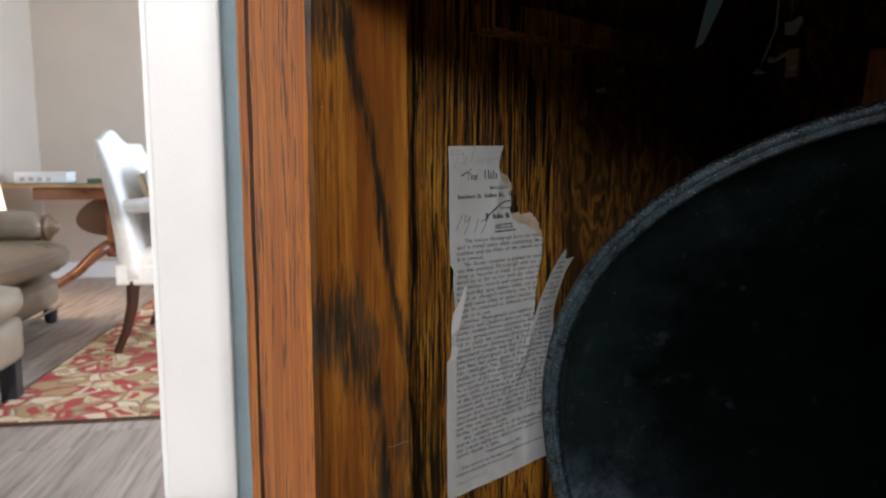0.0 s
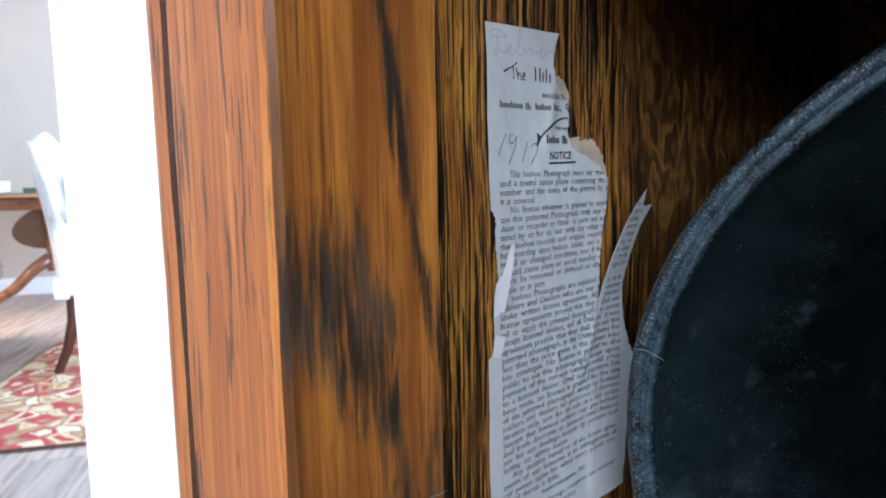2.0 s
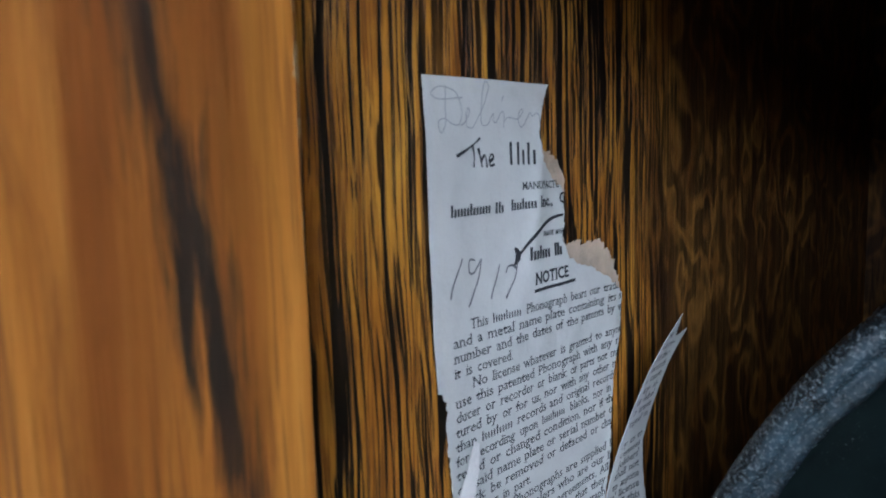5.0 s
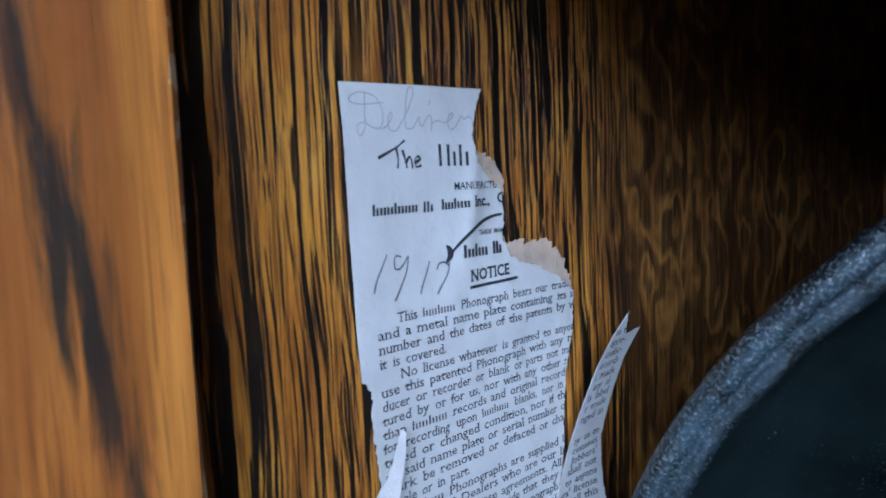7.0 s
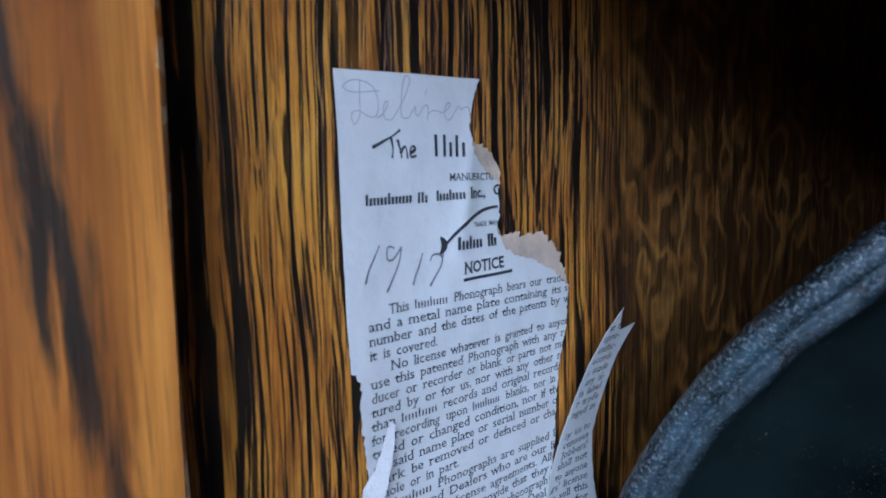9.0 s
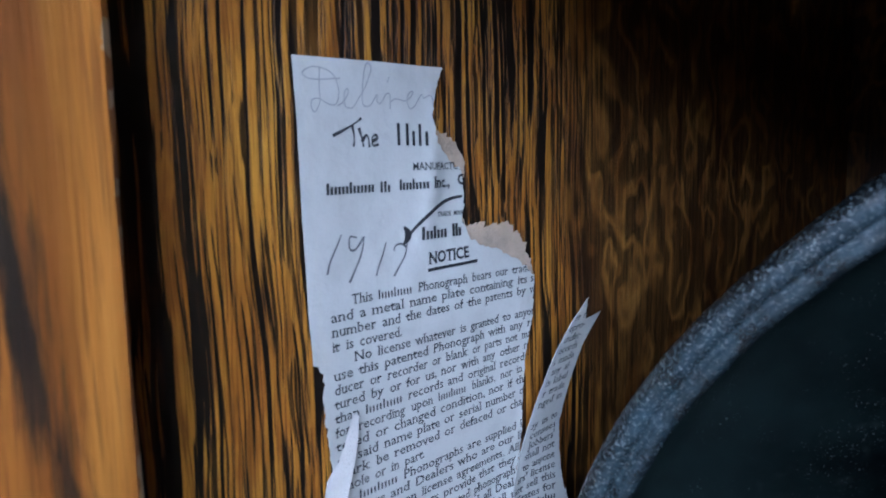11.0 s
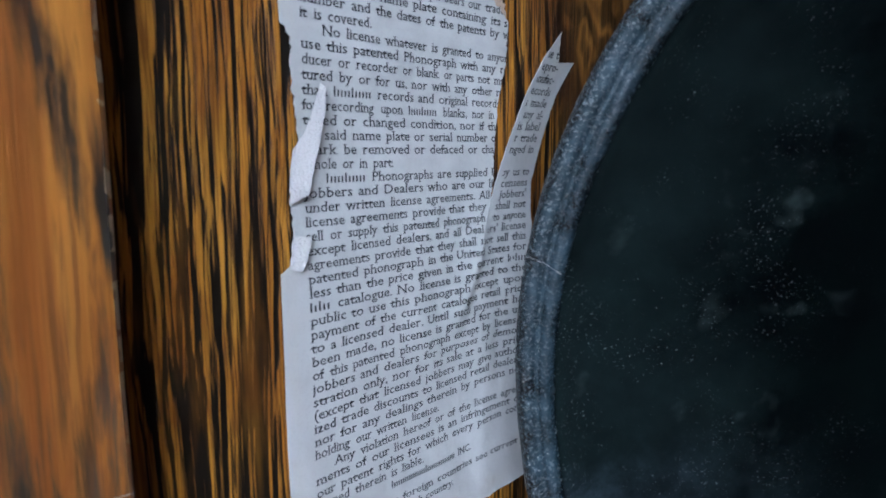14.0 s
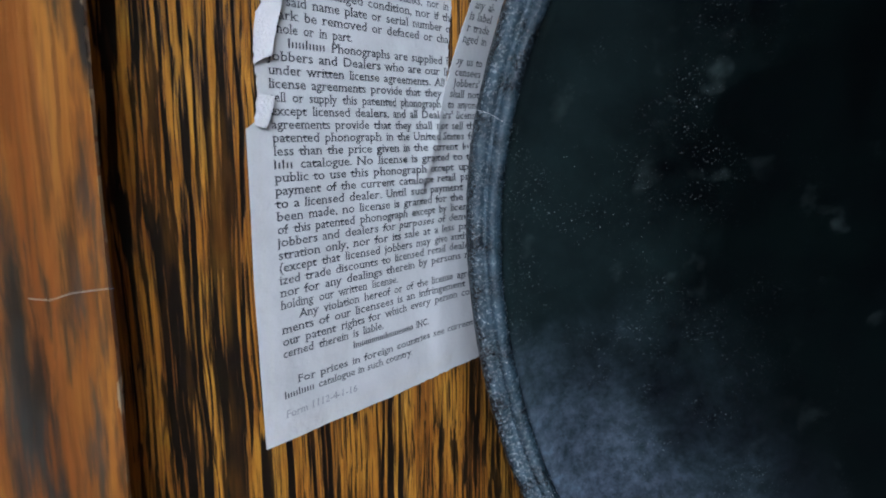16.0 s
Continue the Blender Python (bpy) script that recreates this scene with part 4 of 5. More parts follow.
def flap(outline, hinge0, hinge1, slope, curl):
    """A blank tongue of the sheet folded over along its torn edge, its free side standing off."""
    (ya, za), (yb, zb) = hinge0, hinge1

    def lift(y, z):
        free = max(0.0, y - (ya + (yb - ya) * (z - za) / (zb - za)))
        return lift_sheet(y, z) + 0.0006 + 0.001 * slope * free - 0.001 * curl * free * free

    smooth(part("torn_flap", sheet_mesh(ragged(outline, 0.4), lift, grid=1.2, thick=0.00022), PAPER_BACK, notice, "blank flap of paper folded over"))


flap([(230.0, 783.6), (231.2, 782.8), (230.8, 778), (229.4, 772), (227.8, 766), (226.2, 758.6), (224.6, 758.0), (222.4, 756.4), (222.6, 762), (223.4, 768.6), (226.0, 772.4), (228.2, 778)], (222.4, 757), (226.0, 784), 0.7, 0.04)
flap([(223.2, 749.6), (226.8, 749.0), (225.4, 743.6), (224.0, 741.2), (221.8, 741.8), (222.4, 745.8)], (221.8, 741), (223.0, 750), 0.6, 0.04)
for fibre in ([(259.8, 849), (262.5, 847.4), (266.5, 846.4), (269.4, 843), (271, 840.6), (270.8, 836), (268.6, 838.6), (265, 841), (261.4, 844)],
              [(269.4, 827), (271.8, 823), (277, 824), (281, 822.6), (288.6, 823.4), (293.2, 819.6), (296.6, 815), (299.4, 809.4), (300, 806.6), (295.6, 808.8), (290, 812.6), (283, 815.6), (275.6, 817), (271, 820.6)]):
    smooth(part("torn_fibre", sheet_mesh(ragged(fibre, 1.6, 0.8), lambda y, z: 0.00035, grid=4.0, thick=0.0001), PAPER_TORN, notice, "brown fibre left where the face tore away"))

WORDS = {}


def glyphs(word, bold=0.0, serif=True):
    """A word set in the built-in face at size 1: its verts, faces and advance."""
    if (word, bold) not in WORDS:
        cu = bpy.data.curves.new("word", "FONT")
        cu.body, cu.resolution_u, cu.offset = word, 2, bold
        ob = bpy.data.objects.new("word", cu)
        scene.collection.objects.link(ob)
        bpy.context.view_layer.update()
        me = bpy.data.meshes.new_from_object(ob.evaluated_get(bpy.context.evaluated_depsgraph_get()))
        vs = [(v.co.x, v.co.y) for v in me.vertices]
        fs = [tuple(p.vertices) for p in me.polygons]
        # slab serifs on the ends of the upright stems
        count = {}
        for f in fs:
            for i in range(len(f)):
                e = tuple(sorted((f[i], f[i - 1])))
                count[e] = count.get(e, 0) + 1
        if serif:
            middle = {}
            for f in fs:
                for i in range(len(f)):
                    middle[tuple(sorted((f[i], f[i - 1])))] = sum(vs[k][1] for k in f) / len(f)
            for e, c in count.items():
                (xa, ya), (xb, yb) = vs[e[0]], vs[e[1]]
                if c == 1 and abs(ya - yb) < 0.004 and 0.03 < abs(xa - xb) < 0.17:
                    x0, x1, k = min(xa, xb) - 0.065, max(xa, xb) + 0.065, len(vs)
                    up = 0.05 if middle[e] > ya else -0.05
                    vs += [(x0, ya), (x1, ya), (x1, ya + up), (x0, ya + up)]
                    fs.append((k, k + 1, k + 2, k + 3) if up > 0 else (k + 3, k + 2, k + 1, k))
        adv = max([x for x, _ in vs] or [0.4])
        bpy.data.meshes.remove(me)
        bpy.data.objects.remove(ob)
        bpy.data.curves.remove(cu)
        WORDS[(word, bold)] = (vs, fs, adv)
    return WORDS[(word, bold)]


def bar(length, bold=0.0, height=0.44):
    """Plain upright bars in place of a name, as dark as the words beside it."""
    vs, fs, n = [], [], max(1, round(length / 0.26))
    for i in range(n):
        x0 = i * length / n
        x1, k = x0 + 0.11 + 2.4 * bold, len(vs)
        h = height + (0.22 if i in (0, n // 2) else 0)
        vs += [(x0, 0), (x1, 0), (x1, h), (x0, h)]
        fs.append((k, k + 1, k + 2, k + 3))
    return vs, fs, length


def set_line(pieces, y0, z0, size, width=None, gap=0.28, bold=0.0, shear=0.0, material=None, label="", squeeze=1.0, slope=0.0):
    """Sets words (or numbers: the length of a bar) on a line of the sheet from y0 at the baseline z0, in millimetres, keeping what the tears have left."""
    material = material or INK
    got = [bar(p, bold) if isinstance(p, float) else glyphs(p, bold) for p in pieces]
    natural = sum(g[2] for g in got)
    sx = size * squeeze
    if width and len(got) > 1:
        free = width / size - natural * squeeze
        space = free / (len(got) - 1)
        if space < 0.40 or space > 0.62:
            target = 0.50
            sx = size * (width / size - target * (len(got) - 1)) / natural
            space = target
        space *= size
    else:
        space = gap * size
    verts, faces, x = [], [], 0.0
    strips = {False: ([], []), True: ([], [])}
    for vs, fs, adv in got:
        pts = [(y0 + x + (a * sx + b * size * shear), z0 + b * size + slope * (x + a * sx)) for a, b in vs]
        for f in fs:
            cy = sum(pts[i][0] for i in f) / len(f)
            cz = sum(pts[i][1] for i in f) / len(f)
            on_sheet = in_outline(cy, cz, SHEET)
            on_strip = not on_sheet and in_outline(cy, cz, STRIP) and cz > 737
            if on_sheet or on_strip:
                pv, pf = strips[on_strip]
                k = len(pv)
                pv += [(PX + (lift_strip(*pts[i]) + 0.00012 if on_strip else lift_sheet(*pts[i])) + (0.00040 if 262 < pts[i][0] < 300 and 712 < pts[i][1] < 750 else 0.00014), pts[i][0] / 1000, pts[i][1] / 1000) for i in f]
                pf.append(tuple(range(k, k + len(f))))
        x += adv * sx + space
    for on_strip, (pv, pf) in strips.items():
        if pf:
            me = bpy.data.meshes.new("text_line")
            me.from_pydata(pv, [], pf)
            me.materials.append(material)
            ob = new("text_line", me)
            ob.parent = notice
            if label:
                ob["label"] = label


N = 2.9
LEFT, WIDE, PITCH, FIRST = 226.6, 80.2, 3.35, 808.0
BODY = [("+", "This", N, "Phonograph bears our trade mark"), ("", "and a metal name plate containing its serial"), ("", "number and the dates of the patents by which"), ("-", "it is covered."),
        ("+", "No license whatever is granted to anyone to"), ("", "use this patented Phonograph with any repro-"), ("", "ducer or recorder or blank or parts not manufac-"), ("", "tured by or for us, nor with any other records"), ("", "than", N, "records and original records made"), ("", "for recording upon", N, "blanks, nor in any al-"), ("", "tered or changed condition, nor if this label"), ("", "or said name plate or serial number or trade"), ("", "mark be removed or defaced or changed in"), ("-", "whole or in part."),
        ("+", N, "Phonographs are supplied by us to"), ("", "Jobbers and Dealers who are our licensees"), ("", "under written license agreements. All Jobbers'"), ("", "license agreements provide that they shall not"), ("", "sell or supply this patented phonograph to anyone"), ("", "except licensed dealers, and all Dealers' license"), ("", "agreements provide that they shall not sell this"), ("", "patented phonograph in the United States for"), ("", "less than the price given in the current", 1.7), ("", 1.4, "catalogue. No license is granted to the"), ("", "public to use this phonograph except upon"), ("", "payment of the current catalogue retail price"), ("", "to a licensed dealer. Until such payment has"), ("", "been made, no license is granted for the use"), ("", "of this patented phonograph except by licensed"), ("", "jobbers and dealers for purposes of demon-"), ("", "stration only, nor for its sale at a less price"), ("", "(except that licensed jobbers may give author-"), ("", "ized trade discounts to licensed retail dealers)"), ("", "nor for any dealings therein by persons not"), ("-", "holding our written license."),
        ("+", "Any violation hereof or of the license agree-"), ("", "ments of our licensees is an infringement of"), ("", "our patent rights for which every person con-"), ("-", "cerned therein is liable.")]
for i, (how, *bits) in enumerate(BODY):
    words = [w for b in bits for w in ([float(b)] if isinstance(b, float) else b.split())]
    y0 = LEFT + (6.0 if how == "+" else 0.0)
    set_line(words, y0, FIRST - PITCH * i, 3.45, None if how == "-" else WIDE - (y0 - LEFT), 0.5, 0.004, squeeze=1.06)
set_line([8.2, "INC."], 251, 677.4, 3.1, None, 0.4, 0.012)
set_line("For prices in foreign countries see current".split(), LEFT + 4.5, 672.6, 3.15, WIDE - 5.5, 0.3, 0.004, squeeze=0.96)
set_line([N, "catalogue", "in", "such", "country."], LEFT, 669.2, 3.15, None, 0.34, 0.004, squeeze=1.12)
set_line(["Form", "1112-4-1-16"], LEFT, 663.8, 3.1, None, 0.34, 0.0, material=GREYINK, label="faded grey form number", squeeze=1.1)
# heading
set_line([0.22, 1.05], 247.7, 844.2, 8.0, gap=0.12, bold=0.0, label="heavy hand-lettered heading")
set_line(["MANUFACTURED"], 252.4, 838.3, 2.6, bold=0.01)
for bits, y0, z0 in (([3.5], 226.7, 833.2), ([0.9], 242.0, 833.2), ([2.4], 248.0, 833.5), (["Inc.,"], 258.8, 833.8), (["O"], 267.8, 834.3)):
    set_line(bits, y0, z0, 3.9, bold=0.03, slope=0.02, label="bold line of the maker's name")
set_line(["TRADE", "MARK"], 260.2, 826.4, 1.7, gap=0.5, bold=0.02)
set_line([1.9, 0.7], 254.4, 820.9, 5.0, gap=0.35, bold=0.035, label="printed signature")
set_line(["NOTICE"], 256.6, 814.6, 4.2, bold=0.03, squeeze=0.96, slope=0.02)


def stroke(points, wide, material=None, name="printed_stroke", label=""):
    """A printed or written stroke on the sheet, drawn as a smooth line of changing width."""
    line, n = [], len(points)
    if n < 12:
        for i in range(n - 1):
            p0, p1, p2, p3 = [Vector(points[min(max(k, 0), n - 1)]) for k in (i - 1, i, i + 1, i + 2)]
            for k in range(6):
                a = k / 6
                line.append(0.5 * (2 * p1 + (p2 - p0) * a + (2 * p0 - 5 * p1 + 4 * p2 - p3) * a * a + (3 * p1 - p0 - 3 * p2 + p3) * a ** 3))
        line.append(Vector(points[-1]))
    else:
        line = [Vector(p) for p in points]
    pv, pf = [], []
    n = len(line)
    for i, (y, z) in enumerate(line):
        (ya, za), (yb, zb) = line[max(0, i - 1)], line[min(n - 1, i + 1)]
        d = max(1e-6, math.hypot(yb - ya, zb - za))
        w = wide(i / (n - 1)) / 2
        ny, nz = -(zb - za) / d * w, (yb - ya) / d * w
        for s in (1, -1):
            a, b = y + s * ny, z + s * nz
            pv.append((PX + lift_sheet(a, b) + 0.0001, a / 1000, b / 1000))
        if i:
            pf.append((2 * i - 2, 2 * i - 1, 2 * i + 1, 2 * i))
    me = bpy.data.meshes.new(name)
    me.from_pydata(pv, [], pf)
    me.materials.append(material or INK)
    ob = new(name, me)
    ob.parent = notice
    if label:
        ob["label"] = label


stroke([(256.4 + 18.4 * i / 20, 813.0 + 0.5 * i / 20) for i in range(21)], lambda a: 0.85)
stroke([(248.9 + 20.6 * (i / 24), 820.6 + 10.6 * math.sin(i / 24 * math.pi / 2) ** 0.85) for i in range(25)], lambda a: 0.62 + 0.4 * math.sin(a * 3.1))
stroke([(249.0 + 1.3 * math.sin(i / 12 * math.pi), 820.4 + 4.2 * i / 12) for i in range(13)], lambda a: 0.5 + 1.6 * math.sin(a * math.pi))
# the lettered "The"
for pts in ([(229.0, 846.1), (234.4, 848.5), (237.2, 850.2)], [(234.4, 848.6), (234.9, 846.1), (234.6, 843.8)], [(236.3, 848.0), (237.0, 845.6), (237.3, 843.8)],
            [(236.9, 844.8), (238.2, 846.4), (238.8, 845.7), (239.0, 843.7)], [(239.7, 844.9), (241.4, 845.8), (240.9, 846.6), (239.9, 845.7), (240.1, 844.1), (241.8, 844.4)]):
    stroke(pts, lambda a: 0.62 + 0.22 * math.cos(a * 5))
# the year in pencil
for pts in ([(230.4, 824.2), (228.6, 821.0), (227.0, 818.2), (226.3, 815.7)], [(234.9, 823.2), (232.9, 823.5), (232.6, 820.9), (234.1, 820.4), (235.5, 821.5), (236.9, 823.2)],
            [(237.0, 823.3), (236.1, 819.4), (234.0, 815.6), (232.3, 813.1)], [(243.3, 821.3), (242.2, 818.3), (240.9, 815.7), (240.2, 813.7)],
            [(245.7, 819.0), (246.4, 820.3), (248.3, 820.5), (249.8, 819.5)], [(250.0, 820.8), (249.2, 817.7), (247.3, 815.1), (245.6, 812.9)]):
    stroke(pts, lambda a: 0.36 + 0.22 * a, PENCIL, "pencil_stroke", "year written in pencil")
# the faint cursive word above it
for pts in ([(226.6, 860.8), (226.2, 856.1), (226.2, 853.5), (225.4, 851.7), (224.4, 851.0), (223.9, 852.6), (224.4, 853.6), (226.0, 853.9), (228.1, 852.9), (230.0, 852.8), (231.0, 854.1)],
            [(231.0, 854.1), (231.2, 856.0), (230.7, 858.0), (229.5, 859.6), (227.1, 860.4), (224.4, 860.4), (222.2, 859.1), (222.9, 858.2), (225.5, 857.9), (231.7, 858.6)],
            [(230.6, 852.6), (232.1, 853.4), (233.5, 855.0), (233.9, 856.2), (233.2, 856.3), (232.6, 854.7), (232.8, 852.7), (234.1, 852.3), (235.4, 852.9), (238.5, 857.2), (240.5, 861.3)],
            [(240.5, 861.3), (240.3, 862.2), (239.3, 862.5), (238.3, 860.4), (237.7, 855.9), (237.8, 853.3), (239.1, 852.9), (240.2, 853.5), (241.9, 855.7), (241.9, 854.2)],
            [(241.9, 854.2), (242.9, 853.7), (244.4, 855.7), (245.1, 856.2), (245.8, 855.8), (245.8, 852.6)], [(245.6, 859.9), (245.1, 858.6)],
            [(245.8, 854.2), (247.6, 855.1), (250.6, 854.8), (252.9, 856.3), (252.9, 857.2), (251.7, 856.5), (251.1, 854.6), (252.1, 853.0), (253.6, 853.7)],
            [(253.6, 853.7), (255.2, 855.7), (255.9, 856.6), (256.7, 855.8), (258.3, 856.5), (259.3, 855.8), (259.5, 854.1)]):
    stroke(pts, lambda a: 0.26, FAINT, "pencil_stroke", "faint pencil handwriting")

# lint caught on the wood and on the horn's rim
for label, pts, r in (("thin pale fibre caught on the horn's rim", [(0.0, 0, 0), (0.003, -0.001, -0.0022), (0.008, -0.001, -0.0022), (0.013, -0.002, -0.0012), (0.017, -0.002, -0.0020), (0.021, -0.001, -0.0042)], 0.00004),):
    hair = thing("lint_fibre", label, "lint", pose(-0.236, 0.2575, 0.7465))
    part("strand", tube(pts, r, 5), LINT, hair)
hair = thing("lint_fibre", "thin pale fibre stuck on the oak post", "lint", pose(FX1, 0.1646, 0.7115))
part("strand", tube([(0.0003, 0, 0.0007), (0.0005, 0.0032, -0.0002), (0.0004, 0.0066, 0.0004), (0.0005, 0.0102, 0.0003), (0.0003, 0.0139, 0.0000)], 0.00007, 5), LINT, hair)

# ---- the room beyond ----
rug = thing("area_rug", "floral hooked wool rug in red, cream and tan", "rug", HOUSE @ pose(-1.225, 2.245, 0.003))
part("woven_face", box(0.006, 2.2, 0.006, 2.9, 0.0, 0.011, 0.004), RUG, rug)
part("binding", box(0.0, 2.206, 0.0, 0.0055, 0.0, 0.010, 0.002), DARKWOOD, rug, "dark bound edge")
part("binding", box(0.0, 0.0055, 0.006, 2.906, 0.0, 0.010, 0.002), DARKWOOD, rug, "dark bound edge")


def armchair():
    """Upholstered host chair: raked back with a shaped crest, open padded arms, sabre legs."""
    c = thing("upholstered_armchair", "cream upholstered armchair with dark sabre legs on the rug", "armchair", HOUSE @ pose(-0.970, 3.03, 0.014))
    w = 0.63
    # back: a raked slab with a serpentine top
    bm = bmesh.new()
    n, m2 = 14, 12
    for side in (0, 1):
        g = []
        for i in range(m2 + 1):
            g.append([])
            for j in range(n + 1):
                a, b = j / n, i / m2
                top = 0.955 + 0.055 * math.sin(math.pi * a) ** 1.5 - 0.03 * math.sin(2 * math.pi * a) ** 2
                z = 0.34 + (top - 0.34) * b
                rake = -0.02 - 0.115 * b ** 1.6
                th = 0.085 - 0.045 * b
                edge = min(1.0, 5 * min(a, 1 - a) + 0.25) * min(1.0, 6 * (1 - b) + 0.35)
                wing = 0.05 * (abs(a - 0.5) * 2) ** 3
                g[-1].append(bm.verts.new((rake + wing + (th * edge if side else -th * 0.7 * edge), a * w, z)))
        for i in range(m2):
            for j in range(n):
                q = (g[i][j], g[i][j + 1], g[i + 1][j + 1], g[i + 1][j])
                bm.faces.new(q if not side else q[::-1])
        if side:
            for i in range(m2):
                for j in (0, n):
                    bm.faces.new((keep[i][j], g[i][j], g[i + 1][j], keep[i + 1][j]))
            for j in range(n):
                bm.faces.new((keep[m2][j], g[m2][j], g[m2][j + 1], keep[m2][j + 1]))
                bm.faces.new((keep[0][j], g[0][j], g[0][j + 1], keep[0][j + 1]))
        keep = g
    bmesh.ops.recalc_face_normals(bm, faces=bm.faces[:])
    smooth(part("backrest", bm, LINEN, c))
    smooth(part("seat", soft_box(0.02, 0.60, 0.03, w - 0.03, 0.33, 0.47, 0.035, 0.015), LINEN, c))
    part("seat_rail", box(-0.05, 0.60, 0.012, w - 0.012, 0.31, 0.40, 0.012), LINEN, c)
    for y in (0.035, w - 0.035):
        smooth(part("arm", tube([(-0.04, y, 0.655), (0.1, y, 0.670), (0.30, y, 0.675), (0.43, y, 0.665), (0.46, y, 0.64)], [0.030, 0.034, 0.036, 0.036, 0.02], 12), LINEN, c))
        smooth(part("arm_post", tube([(0.36, y, 0.635), (0.33, y, 0.56), (0.32, y, 0.48), (0.34, y, 0.40)], [0.026, 0.022, 0.022, 0.026], 10), LINEN, c))
        part("leg", tube([(0.02, y, 0.33), (0.012, y, 0.22), (-0.02, y, 0.10), (-0.065, y, 0.0)], [0.030, 0.025, 0.020, 0.017], 4), DARKWOOD, c, "dark sabre leg")
        part("leg", tube([(0.56, y, 0.33), (0.562, y, 0.18), (0.57, y, 0.0)], [0.028, 0.022, 0.018], 4), DARKWOOD, c, "dark front leg")
    return c


armchair()
cushion = thing("throw_pillow", "white and tan pillow leaning on the armchair's back", "pillow", HOUSE @ pose(-0.83, 3.32, 0.68, 0, -18, 0))
smooth(part("cover", soft_box(-0.03, 0.06, -0.2, 0.2, -0.17, 0.17, 0.03, 0.03), CARD, cushion))
part("back", box(-0.055, -0.031, -0.19, 0.19, -0.165, 0.16, 0.008), TAN, cushion, "tan reverse of the pillow")
throw = thing("folded_throw", "blue and tan folded cloth on the armchair seat", "cloth", HOUSE @ pose(-0.62, 3.34, 0.492))
smooth(part("fold", soft_box(-0.1, 0.2, -0.16, 0.16, 0.0, 0.05, 0.02, 0.006), TAN, throw))
smooth(part("fold", soft_box(-0.1, 0.16, -0.15, 0.15, 0.051, 0.12, 0.02, 0.006), BLUE, throw))


def bolster(sections, steps=20, power=2.6):
    """A padded form swept along y: each section is (y, x centre, z centre, half depth, half height)."""
    bm = bmesh.new()
    rings = []
    for y, cx, cz, hx, hz in sections:
        ring = []
        for k in range(steps):
            c, n = math.cos(2 * math.pi * k / steps), math.sin(2 * math.pi * k / steps)
            r = (abs(c) ** power + abs(n) ** power) ** (-1 / power)
            ring.append(bm.verts.new((cx + hx * r * c, y, cz + hz * r * n)))
        rings.append(ring)
    for r0, r1 in zip(rings, rings[1:]):
        for k in range(steps):
            bm.faces.new((r0[k], r0[(k + 1) % steps], r1[(k + 1) % steps], r1[k]))
    bm.faces.new(rings[0][::-1])
    bm.faces.new(rings[-1])
    bmesh.ops.recalc_face_normals(bm, faces=bm.faces[:])
    return bm


